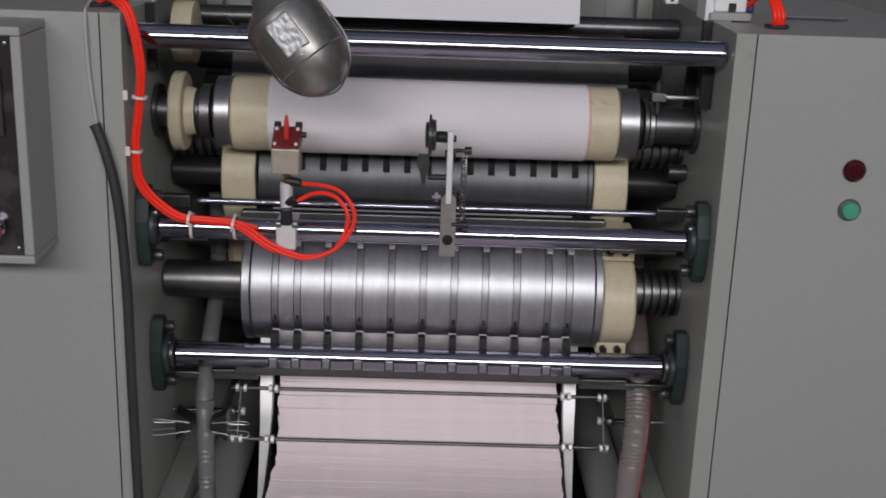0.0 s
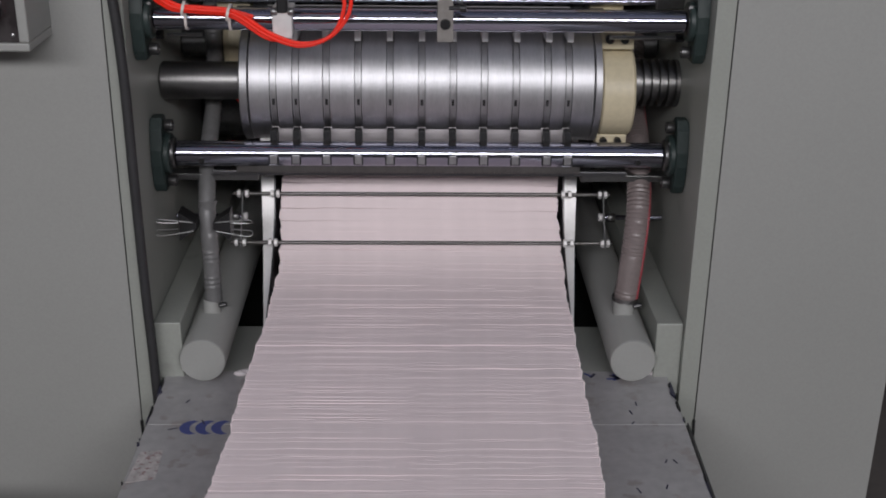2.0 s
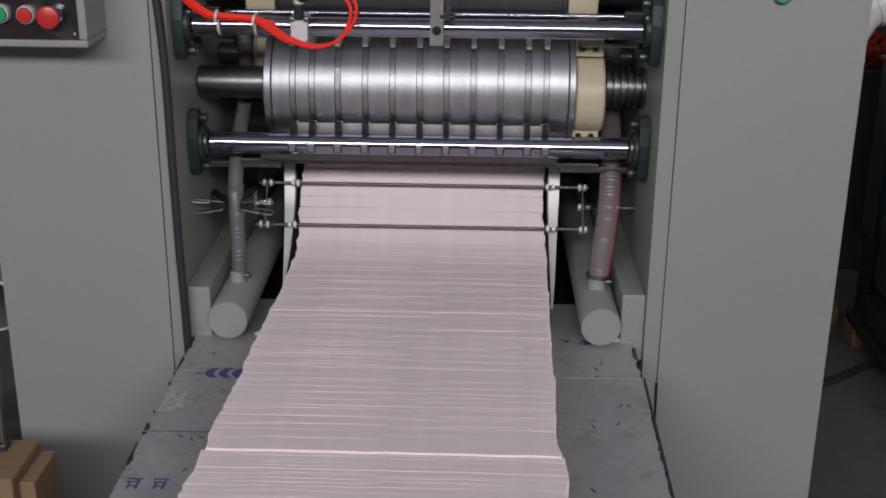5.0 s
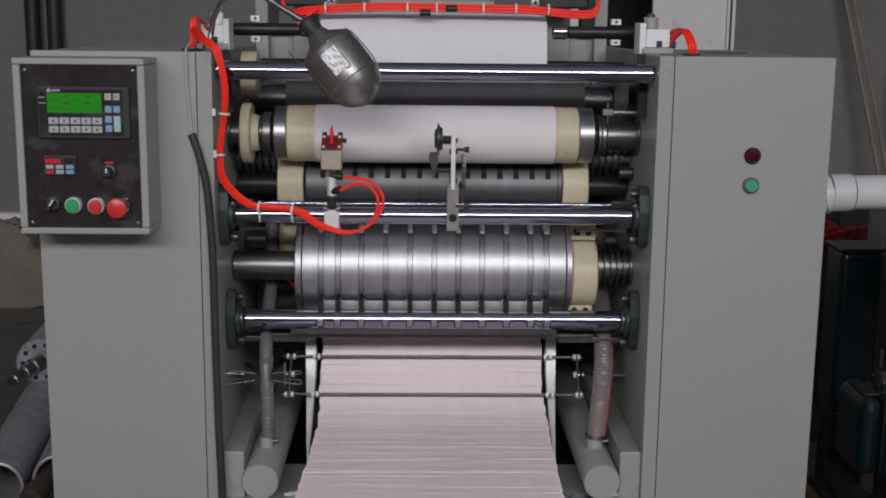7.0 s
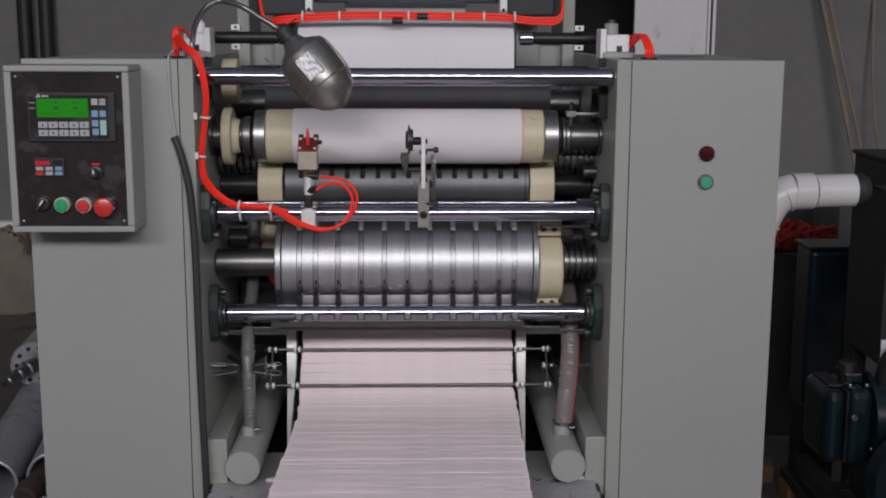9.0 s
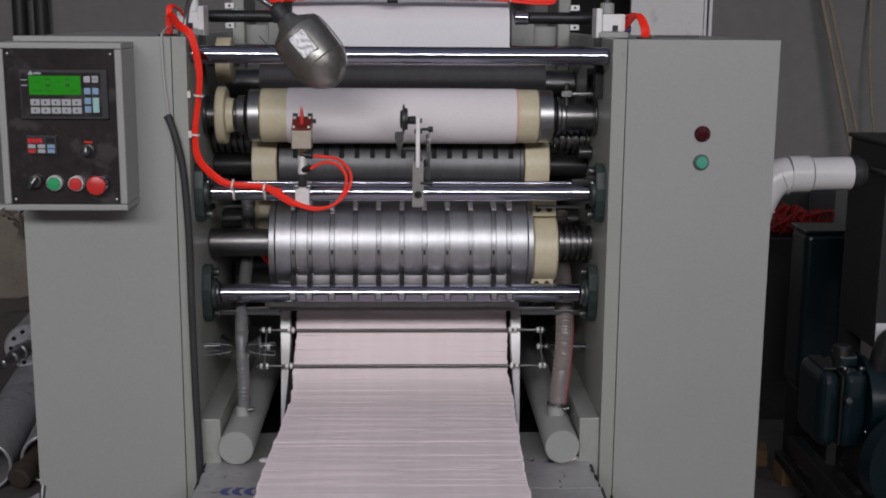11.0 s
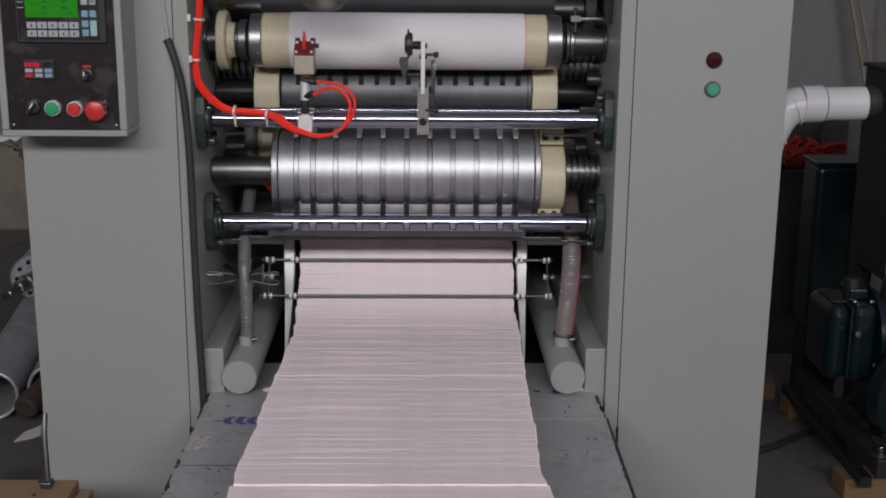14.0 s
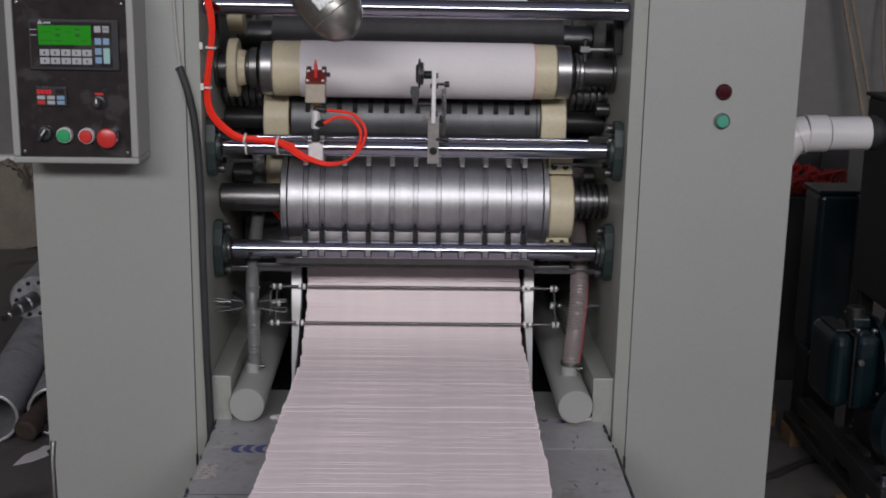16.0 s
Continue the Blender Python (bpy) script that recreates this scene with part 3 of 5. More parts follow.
# upper drive wheel behind
th = thing("drive_wheel", (-0.39, 0.27, 1.49), "cream nylon drive wheel behind the bar", "wheel")
part("wheel", lathe(B(), (-0.410, 0.262, 1.487), (1, 0, 0), [(0, 0.04), (0.002, 0.050), (0.034, 0.050), (0.036, 0.04)], 40), M_NYLON, th)
part("axle", rod(B(), (-0.4315, 0.262, 1.487), (-0.36, 0.262, 1.487), 0.014, 20), M_STEEL, th)

# middle roller with slots
y, z = MID
roller_mid = thing("slotted_roller", (0, y, z), "dull aluminium vacuum roller with rows of slots", "roller", "machine rollers")
part("barrel", lathe(B(), (-0.276, y, z), (1, 0, 0), [(0, R_MID - 0.002), (0.002, R_MID), (0.553, R_MID), (0.555, R_MID - 0.002)], 72), M_VAC, roller_mid, "dull aluminium barrel")
part("end_groove", lathe(B(), (0.268, y, z), (1, 0, 0), [(0, R_MID + 0.0003), (0.003, R_MID + 0.0003)], 72, False), M_BLACK, roller_mid)
for s in (-1, 1):
    a, b = sorted((s * 0.2800, s * 0.336))
    part("nylon_ring", rod(B(), (a, y, z), (b, y, z), R_MID + 0.001, 56, 0.002), M_NYLON, roller_mid, "cream nylon ring")
    part("shaft", rod(B(), (s * 0.3365, y, z), (s * 0.431, y, z), 0.024, 32), M_BLACK, roller_mid)
SLOTS = [-0.238 + 0.0347 * i for i in range(15)]
for ang, sx, sz in ((0, 0.0055, 0.015), (60, 0.0055, 0.012), (120, 0.0050, 0.015), (180, 0.0055, 0.015), (240, 0.0050, 0.010), (300, 0.0055, 0.015)):
    for x in SLOTS:
        bm = box(B(), x - sx, x + sx, y - R_MID - 0.0006, y - R_MID + 0.004, z - sz, z + sz, 0.0)
        bmesh.ops.rotate(bm, verts=bm.verts, cent=Vector((0, y, z)), matrix=Matrix.Rotation(radians(ang), 3, "X"))
        part("slot", bm, M_VOID, roller_mid)

# lower folding roller with grooves
y, z = LOW
roller_low = thing("folding_roller", (0, y, z), "bright turned aluminium folding roller with ring grooves", "roller", "machine rollers")
prof = [(0, R_LOW - 0.002), (0.0015, R_LOW)]
for x in GROOVES:
    a = x - 0.0062 + 0.276
    prof += [(a, R_LOW), (a + 0.0002, R_LOW - 0.006), (a + 0.0122, R_LOW - 0.006), (a + 0.0124, R_LOW)]
    part("groove_band", lathe(B(), (x - 0.0048, y, z), (1, 0, 0), [(0, R_LOW - 0.004), (0.0002, R_LOW - 0.0012), (0.0094, R_LOW - 0.0012), (0.0096, R_LOW - 0.004)], 72), M_BAND, roller_low, "duller band in a groove")
prof += [(0.5545, R_LOW), (0.556, R_LOW - 0.002)]
bm = lathe(B(), (-0.276, y, z), (1, 0, 0), prof, 80)
part("barrel", bm, M_DRUM, roller_low, "bright turned aluminium barrel")
part("end_ring", lathe(B(), (-0.2915, y, z), (1, 0, 0), [(0, R_LOW - 0.003), (0.002, R_LOW + 0.001), (0.0135, R_LOW + 0.001), (0.015, R_LOW - 0.004)], 80), M_BAND, roller_low)
part("end_ring", lathe(B(), (0.2805, y, z), (1, 0, 0), [(0, R_LOW - 0.004), (0.0015, R_LOW + 0.0005), (0.0115, R_LOW + 0.0005), (0.0125, R_LOW - 0.003)], 80), M_DRUM, roller_low)
part("shaft", rod(B(), (-0.4315, y, z), (-0.2915, y, z), 0.0315, 40), M_SHAFT, roller_low, "dark turned steel shaft")
bm = B()
bellows(bm, 0.351, 0.4315, y, z, 0.0395, 6)
part("spring_sleeve", bm, M_SHAFT, roller_low, "dark ribbed sleeve")
for ang in (20, 140, 260):
    bm = B()
    for x in GROOVES:
        box(bm, x - 0.002, x + 0.002, y - R_LOW + 0.0004, y - R_LOW + 0.004, z - 0.005, z + 0.005)
    bmesh.ops.rotate(bm, verts=bm.verts, cent=Vector((0, y, z)), matrix=Matrix.Rotation(radians(ang), 3, "X"))
    tagged(part("hole_row", bm, M_VOID, roller_low), kind="stuff")
bm = B()
box(bm, GROOVES[2] - 0.005, GROOVES[2] + 0.005, y - R_LOW + 0.0002, y - R_LOW + 0.004, z - 0.016, z + 0.016, 0.001)
bmesh.ops.rotate(bm, verts=bm.verts, cent=Vector((0, y, z)), matrix=Matrix.Rotation(radians(75), 3, "X"))
part("paper_scrap", bm, M_PAPER, roller_low, "white paper scrap in a groove")
# fixed nylon suction shoe at the end of the folding roller
shoe = thing("suction_shoe", (0.32, LOW[0], LOW[1]), "cream nylon suction shoe bolted beside the folding roller", "machine part")
part("shoe_ring", lathe(B(), (0.2945, LOW[0] - 0.016, LOW[1] - 0.009), (1, 0, 0), [(0, 0.071), (0.003, 0.0745), (0.050, 0.0745), (0.054, 0.071)], 72), M_NYLON, shoe, "worn cream nylon ring")
part("rear_block", box(B(), 0.293, 0.345, 0.168, 0.24, 1.150, 1.196, 0.002), M_NYLON, shoe, "cream nylon block")
part("foot_block", box(B(), 0.293, 0.343, 0.170, 0.24, 0.985, 1.006, 0.002), M_NYLON, shoe, "cream nylon block")
for x in (0.304, 0.328):
    part("bolt", rod(B(), (x, 0.156, 1.168), (x, 0.1675, 1.168), 0.0068, 12), M_BLACK, shoe)
    part("bolt", rod(B(), (x, 0.158, 0.997), (x, 0.1695, 0.997), 0.006, 12), M_BLACK, shoe)

single("tissue_strip", ribbon(B(), [(0.146, 1.024), (0.152, 1.012), (0.162, 0.999), (0.175, 0.988)], -0.243, 0.247, 0.001), M_PAPER, "white tissue leaving the folding roller", "paper")
# black ribbed sleeves and stubs behind
for x0, x1, yy, zz, r, n in ((0.342, 0.4315, 0.300, 1.312, 0.036, 6), (-0.4315, -0.342, 0.300, 1.312, 0.036, 6)):
    bm = B()
    bellows(bm, x0, x1, yy, zz, r, n)
    single("spring_sleeve", bm, M_SHAFT, "dark ribbed spring sleeve on a rear shaft", "machine part", "rear sleeves")
# rear roller with nylon ends behind the folding roller
th = thing("rear_roller", (0, 0.42, 1.10), "dull rear roller with cream nylon ends", "roller", "machine rollers")
part("barrel", rod(B(), (-0.28, 0.42, 1.10), (0.28, 0.42, 1.10), 0.09, 56), M_DULL, th)
for s in (-1, 1):
    part("nylon_ring", rod(B(), (s * 0.2805, 0.42, 1.105), (s * 0.345, 0.42, 1.105), 0.093, 56), M_NYLON, th, "cream nylon ring")
    part("shaft", rod(B(), (s * 0.3455, 0.42, 1.10), (s * 0.431, 0.42, 1.10), 0.025, 24), M_DARKSTEEL, th)
# light tips of a row of fingers over the folding roller
th = thing("finger_rail", (0, 0.19, 1.19), "row of pale metal fingers on a dark rail", "machine part")
part("rail", box(B(), -0.30, 0.30, 0.205, 0.225, 1.190, 1.206, 0.002), M_DARKSTEEL, th)
for x in GROOVES:
    part("finger", box(B(), x - 0.005, x + 0.005, 0.138, 0.204, 1.168, 1.187, 0.001), M_WHITE, th, "pale finger tip")
# bright cover round the underside of the slotted roller
bm = B()
arc = [(MID[0] - (R_MID + 0.0012) * math.cos(radians(a)), MID[1] + (R_MID + 0.0012) * math.sin(radians(a))) for a in range(-30, -107, -6)]
ribbon(bm, arc, -0.252, 0.247, -0.0007)
single("suction_cover", bm, M_ALU, "bright metal cover round the underside of the slotted roller", "machine part")
# steel guard plate behind the top bar
th = thing("top_guard", (0, 0.30, 1.42), "grey steel guard plate behind the top bar", "machine part")
bm = B()
ribbon(bm, [(0.245, 1.405), (0.262, 1.45), (0.285, 1.478), (0.34, 1.492)], -0.318, 0.326, 0.003)
part("plate", bm, M_BELLY, th)
part("folded_lip", box(B(), -0.318, 0.326, 0.240, 0.2435, 1.4000, 1.4060, 0.0008), M_DULL, th, "folded lower lip")
M_DYE = mat("faded_pink_dye", (0.30, 0.13, 0.13), 0.6, 0.3, var=0.3, scale=60, bump=0)
for x in (-0.247, 0.258):
    part("dye_streak", ribbon(B(), [(0.2445, 1.408), (0.2535, 1.432), (0.262, 1.4495)], x, x + 0.004, -0.0008), M_DYE, th, "faint pink dye streak")
single("rear_shaft", rod(B(), (-0.431, 0.40, 1.50), (0.431, 0.40, 1.50), 0.018, 24), M_DARKSTEEL, "dark steel rear shaft", "bar")


# ---------- cutter arm and glue head on the middle bar ----------
M_PLATE = mat("brown_grey_steel", (0.36, 0.34, 0.32), 0.4, 0.6, var=0.12, scale=30)
arm = thing("slitter_arm", (0.036, 0.06, 1.219), "steel slitting wheel arm clamped on the chrome bar", "machine part")
bm = B()
plate(bm, [(0.024, 1.192), (0.048, 1.192), (0.047, 1.282), (0.040, 1.290), (0.032, 1.290), (0.025, 1.282)], "y", 0.030, 0.041, 0.001)
part("clamp_plate", bm, M_PLATE, arm, "dull steel clamp plate")
part("clamp_block", box(B(), 0.024, 0.048, 0.0415, 0.085, 1.196, 1.243, 0.002), M_DULL, arm)
part("lever", box(B(), 0.031, 0.040, 0.022, 0.034, 1.276, 1.385, 0.0015), M_ALU, arm, "bright flat lever")
part("bolt", lathe(B(), (0.036, 0.030, 1.219), (0, -1, 0), [(0, 0.008), (0.002, 0.008), (0.002, 0.0055), (0.001, 0.005)], 20), M_BLACK, arm)
for z, x in ((1.374, 0.041), (1.295, 0.041), (1.352, 0.041)):
    part("pin", rod(B(), (0.028, 0.028, z), (x + 0.003, 0.028, z), 0.005, 14), M_BLACK, arm)
wh = part("slitting_wheel", lathe(B(), (0.004, 0.040, 1.376), (1, 0, 0), [(-0.006, 0.010), (-0.005, 0.018), (-0.001, 0.020), (0, 0.030), (0.0035, 0.031), (0.004, 0.024), (0.010, 0.022), (0.011, 0.012)], 40), M_DARKSTEEL, arm, "bright slitting wheel")
part("hub", rod(B(), (0.0155, 0.040, 1.374), (0.031, 0.036, 1.374), 0.0085, 20), M_BLACK, wh)
bm = B()
plate(bm, [(-0.011, 1.352), (0.004, 1.352), (0.006, 1.338), (0.002, 1.318), (-0.001, 1.300), (-0.006, 1.306), (-0.007, 1.320), (-0.013, 1.340)], "y", 0.016, 0.022, 0.001)
part("blade_guard", bm, M_DARKSTEEL, arm, "dark steel blade guard")
part("guard_pin", rod(B(), (0.0035, 0.030, 1.315), (0.031, 0.030, 1.315), 0.0045, 12), M_BLACK, arm)
for z in (1.356, 1.243):
    part("spring_bolt", lathe(B(), (0.041, 0.030, z), (1, 0, 0), [(0, 0.003), (0.016, 0.003), (0.016, 0.006), (0.026, 0.006), (0.026, 0.003)], 14), M_BLACK, arm)
bm = B()
tube(bm, [(0.056 + 0.0035 * math.cos(i * 0.2 * math.pi), 0.030 + 0.0035 * math.sin(i * 0.2 * math.pi), 1.347 - 0.096 * i / 200) for i in range(201)], 0.0011, 5, 1)
part("spring", bm, M_STEEL, arm, "coiled tension spring")
part("spring_hook", rod(B(), (0.060, 0.030, 1.356), (0.060, 0.030, 1.243), 0.0012, 6), M_STEEL, arm)
part("wing_nut", lathe(B(), (0.024, 0.036, 1.283), (-1, 0, 0), [(0, 0.0035), (0.004, 0.0035), (0.004, 0.0075), (0.009, 0.0075), (0.009, 0.003), (0.013, 0.003)], 6), M_STEEL, arm)
part("nut", lathe(B(), (0.048, 0.036, 1.285), (1, 0, 0), [(0, 0.008), (0.010, 0.008)], 6), M_BLACK, arm)

head = thing("glue_head", (-0.205, 0.06, 1.219), "small brass-coloured valve head clamped on the chrome bar", "machine part")
part("clamp_block", box(B(), -0.221, -0.191, 0.030, 0.082, 1.196, 1.240, 0.002), M_ALU, head, "bright clamp block")
part("body", box(B(), -0.225, -0.184, 0.012, 0.052, 1.316, 1.354, 0.002), mat("tan_anodised", (0.46, 0.40, 0.33), 0.4, 0.4, var=0.12, scale=30), head, "tan metal valve body")
bm = B()
plate(bm, [(0.011, 1.3545), (0.052, 1.3545), (0.052, 1.380), (0.046, 1.380), (0.011, 1.358)], "x", -0.2245, -0.1845, 0.001)
part("cap_plate", bm, mat("dark_red_plate", (0.17, 0.025, 0.02), 0.4, var=0.2, scale=40), head, "dark red cap plate")
for x in (-0.220, -0.189):
    for y, z in ((0.015, 1.3605), (0.042, 1.3775)):
        part("screw", lathe(B(), (x, y, z), (0, -0.53, 0.85), [(0, 0.003), (0.002, 0.003), (0.003, 0.002)], 12), M_ALU, head)
    part("lug", box(B(), x - 0.005, x + 0.005, 0.0525, 0.060, 1.3545, 1.386, 0.001), M_BLACK, head)
part("needle", lathe(B(), (-0.204, 0.026, 1.366), (0, 0, 1), [(0, 0.004), (0.012, 0.0045), (0.026, 0.0035), (0.036, 0.0015)], 14), M_BTN_R, head, "small red needle")
part("side_screw", rod(B(), (-0.184, 0.030, 1.372), (-0.175, 0.030, 1.372), 0.0045, 12), M_BLACK, head)
part("brass_fitting", lathe(B(), (-0.204, 0.032, 1.3158), (0, 0, -1), [(0, 0.008), (0.004, 0.008), (0.004, 0.006), (0.011, 0.006), (0.012, 0.0075), (0.016, 0.0075)], 6), M_BRASS, head, "brass hexagon fitting")
part("cylinder", rod(B(), (-0.205, 0.032, 1.2995), (-0.205, 0.032, 1.262), 0.0095, 24), M_ALU, head, "small bright air cylinder")
part("elbow", rod(B(), (-0.205, 0.030, 1.303), (-0.183, 0.028, 1.300), 0.007, 14), M_BLACK, head)
part("elbow", rod(B(), (-0.205, 0.030, 1.270), (-0.188, 0.022, 1.276), 0.0075, 14), M_BLACK, head)
part("rod_eye", box(B(), -0.213, -0.197, 0.022, 0.040, 1.235, 1.262, 0.003), M_BLACK, head)
for s in (-1, 1):
    part("pivot_bolt", rod(B(), (-0.205 + s * 0.008, 0.031, 1.236), (-0.205 + s * 0.017, 0.031, 1.236), 0.006, 6), M_STEEL, head)


# ---------- red air tubes ----------
def cable_tie(parent, at, d, r):
    b = lathe(B(), Vector(at) - Vector(d).normalized() * 0.002, d, [(0, r), (0, r + 0.0014), (0.004, r + 0.0014), (0.004, r)], 18, False)
    part("cable_tie", b, M_TIE, parent, "clear nylon cable tie")


tubes = thing("air_hose_bundle", (-0.48, 0.10, TOP), "bright red plastic air tubes tied along the frame and bar", "hose")
base = [(-0.487, 0.10, TOP + 0.001), (-0.484, 0.098, 1.585), (-0.470, 0.07, 1.578), (-0.452, 0.02, 1.566), (-0.424, 0.000, 1.545), (-0.410, 0.000, 1.480), (-0.413, 0.004, 1.425), (-0.424, 0.010, 1.345), (-0.416, 0.014, 1.290), (-0.372, 0.022, 1.246), (-0.330, 0.028, 1.238), (-0.280, 0.028, 1.232), (-0.228, 0.012, 1.204), (-0.180, 0.004, 1.191), (-0.137, 0.004, 1.204), (-0.110, 0.008, 1.234), (-0.106, 0.012, 1.266), (-0.132, 0.020, 1.294), (-0.183, 0.028, 1.300)]
for i, (dx, dy, dz) in enumerate(((0.002, 0, 0), (0.0060, 0.003, 0.0030), (-0.0015, 0.004, -0.0035), (0.002, 0.008, 0.001))):
    pts = [(x + dx, y + dy, z + dz) for x, y, z in base]
    if i == 1:
        pts = pts[:-4] + [(-0.112, 0.012, 1.252), (-0.130, 0.018, 1.282), (-0.160, 0.022, 1.287), (-0.188, 0.022, 1.274)]
    elif i == 2:
        pts = pts[:13] + [(-0.205, 0.018, 1.197)]
    elif i == 3:
        pts = pts[:11] + [(-0.285, 0.036, 1.236), (-0.250, 0.040, 1.226)]
    part("air_tube", tube(B(), pts, 0.0031, 9, 7), M_RED, tubes)
for at, d in (((-0.410, 0.004, 1.425), (-0.1, 0, -1)), ((-0.422, 0.013, 1.345), (-0.1, 0, -1)), ((-0.350, 0.029, 1.240), (1, 0, -0.2)), ((-0.285, 0.031, 1.232), (1, 0, -0.2))):
    cable_tie(tubes, at, d, 0.0098)
for x in (-0.350, -0.285):
    part("bar_tie", lathe(B(), (x - 0.002, 0.056, 1.222), (1, 0, 0), [(0, 0.0185), (0, 0.0198), (0.004, 0.0198), (0.004, 0.0185)], 32, False), M_TIE, tubes, "clear nylon tie round the bar")
for z in (1.428, 1.347):
    part("tie_base", box(B(), -0.4325, -0.4255, -0.0032, -0.0002, z - 0.007, z + 0.007, 0.001), M_TIE, tubes, "white adhesive tie base")
for k in (0, 1):
    pts = [(-0.487 + 0.006 * k, 0.11, TOP + 0.001), (-0.486 + 0.006 * k, 0.11, 1.60), (-0.470, 0.14, 1.598), (-0.463, 0.18, 1.580)]
    part("air_tube", tube(B(), pts, 0.0036, 9, 7), M_RED, tubes)
tubes_r = thing("air_hose", (0.505, 0.10, TOP), "red plastic air tubes leaving the cabinet top", "hose")
for k in range(3):
    part("air_tube", tube(B(), [(0.510 + 0.006 * k, 0.10, TOP + 0.001), (0.509 + 0.006 * k, 0.10, 1.565), (0.500 + 0.004 * k, 0.13, 1.592), (0.488, 0.18, 1.588 - 0.012 * k)], 0.0036, 9, 7), M_RED, tubes_r)
part("grommet", rod(B(), (0.515, 0.10, TOP - 0.0005), (0.515, 0.10, TOP + 0.003), 0.018, 24), M_RUBBER, tubes_r)
th = thing("hose_grommet", (-0.487, 0.10, TOP), "black rubber grommet on the cabinet top", "machine part")
part("ring", rod(B(), (-0.487, 0.10, TOP - 0.0005), (-0.487, 0.10, TOP + 0.003), 0.020, 24), M_RUBBER, th)
# clear tube and black cable down the left frame
single("clear_tube", tube(B(), [(-0.484, 0.09, 1.560), (-0.481, 0.02, 1.552), (-0.479, -0.007, 1.535), (-0.477, -0.007, 1.46), (-0.470, -0.008, 1.387)], 0.0024, 8, 8), mat("clear_tube", (0.45, 0.44, 0.42), 0.15, var=0.1), "thin clear plastic tube hanging down the cabinet", "tube")
cab = thing("black_hose", (-0.45, -0.012, 0.65), "thick black rubber cable hanging down the cabinet edge", "cable")
part("hose", tube(B(), [(-0.471, -0.009, 1.384), (-0.458, -0.011, 1.345), (-0.444, -0.012, 1.275), (-0.437, -0.011, 1.15), (-0.436, -0.010, 0.98), (-0.434, -0.010, 0.80), (-0.431, -0.010, 0.67), (-0.430, -0.008, 0.45), (-0.432, -0.008, 0.02)], 0.0078, 12, 8), M_RUBBER, cab)
part("cut_end", rod(B(), (-0.471, -0.009, 1.383), (-0.4725, -0.0088, 1.3865), 0.0082, 14), M_RUBBER, cab)


# ---------- suction pipes and hoses ----------
for s, x in ((-1, -0.353), (1, 0.349)):
    th = thing("suction_pipe", (x, 0.0, 0.64), "pale grey capped steel suction pipe lying in the frame", "pipe", "suction pipes")
    part("pipe", lathe(B(), (x, -0.008, 0.6745), (0, 1, 0.0), [(0, 0.036), (0.0015, 0.0372), (0.004, 0.038), (0.86, 0.038)], 48), M_PAINT, th)
    stub = part("stub", rod(B(), (x - s * 0.001, 0.105, 0.705), (x - s * 0.001, 0.108, 0.731), 0.0150 if s < 0 else 0.0185, 24), M_PAINT, th)
    part("clip_screw", rod(B(), (x - s * 0.001 + 0.014, 0.090, 0.728), (x - s * 0.001 + 0.027, 0.090, 0.730), 0.004, 10), M_DARKSTEEL, stub)
    if s < 0:
        hs = thing("suction_hose", (x, 0.11, 0.73), "grey ribbed suction hose taped and clipped halfway", "hose", "suction hoses")
        line = [(-0.349, 0.108, 0.726), (-0.351, 0.120, 0.80), (-0.356, 0.142, 0.89), (-0.358, 0.21, 0.97), (-0.360, 0.32, 1.05), (-0.362, 0.34, 1.20)]
        part("hose", tube(B(), line, 0.0135, 14, 10, 0.0014, 0.0075), M_HOSE, hs)
        part("tape_wrap", lathe(B(), (-0.3528, 0.128, 0.838), (-0.03, 0.22, 1), [(0, 0.0165), (0.008, 0.015), (0.03, 0.012), (0.05, 0.0135), (0.06, 0.0165)], 20), M_HOSE, hs, "grey tape wrap")
    else:
        hs = thing("suction_hose", (x, 0.11, 0.73), "clear ribbed suction hose with a red stripe", "hose", "suction hoses")
        line = [(0.350, 0.108, 0.728), (0.359, 0.120, 0.80), (0.369, 0.150, 0.89), (0.376, 0.23, 0.96), (0.381, 0.34, 1.02), (0.383, 0.40, 1.12)]
        part("hose", tube(B(), line, 0.0198, 16, 10, 0.0012, 0.006), M_HOSE2, hs)
        part("stripe", tube(B(), [(a + 0.0160, b - 0.0128, c) for a, b, c in line[:5]], 0.0022, 8, 10), M_STRIPE, hs, "red stripe")
        part("clamp", lathe(B(), (0.350, 0.1075, 0.732), (0.05, 0.03, 1), [(0, 0.0212), (0, 0.0226), (0.007, 0.0226), (0.007, 0.0212)], 24, False), M_STEEL, hs)
# binder clips on the grey hose
for s in (-1, 1):
    x = -0.3545 + s * 0.014
    th = thing("binder_clip", (x, 0.115, 0.866), "black binder clip with wire handles gripping the hose", "clip", "binder clips")
    bm = B()
    plate(bm, [(x, 0.862), (x, 0.872), (x + s * 0.026, 0.890), (x + s * 0.028, 0.890), (x + s * 0.028, 0.842), (x + s * 0.026, 0.842)], "y", 0.100, 0.133, 0.0)
    part("jaw", bm, M_BLACK, th)
    for z, k in ((0.874, 1), (0.859, -1)):
        b = tube(B(), [(x + s * 0.004, 0.098, z), (x + s * 0.032, 0.095, z + 0.004 * k), (x + s * 0.058, 0.093, z + 0.007 * k), (x + s * 0.065, 0.095, z + 0.003 * k), (x + s * 0.060, 0.099, z - 0.001 * k), (x + s * 0.030, 0.101, z - 0.002 * k)], 0.0009, 6, 5)
        part("handle", b, M_STEEL, th)


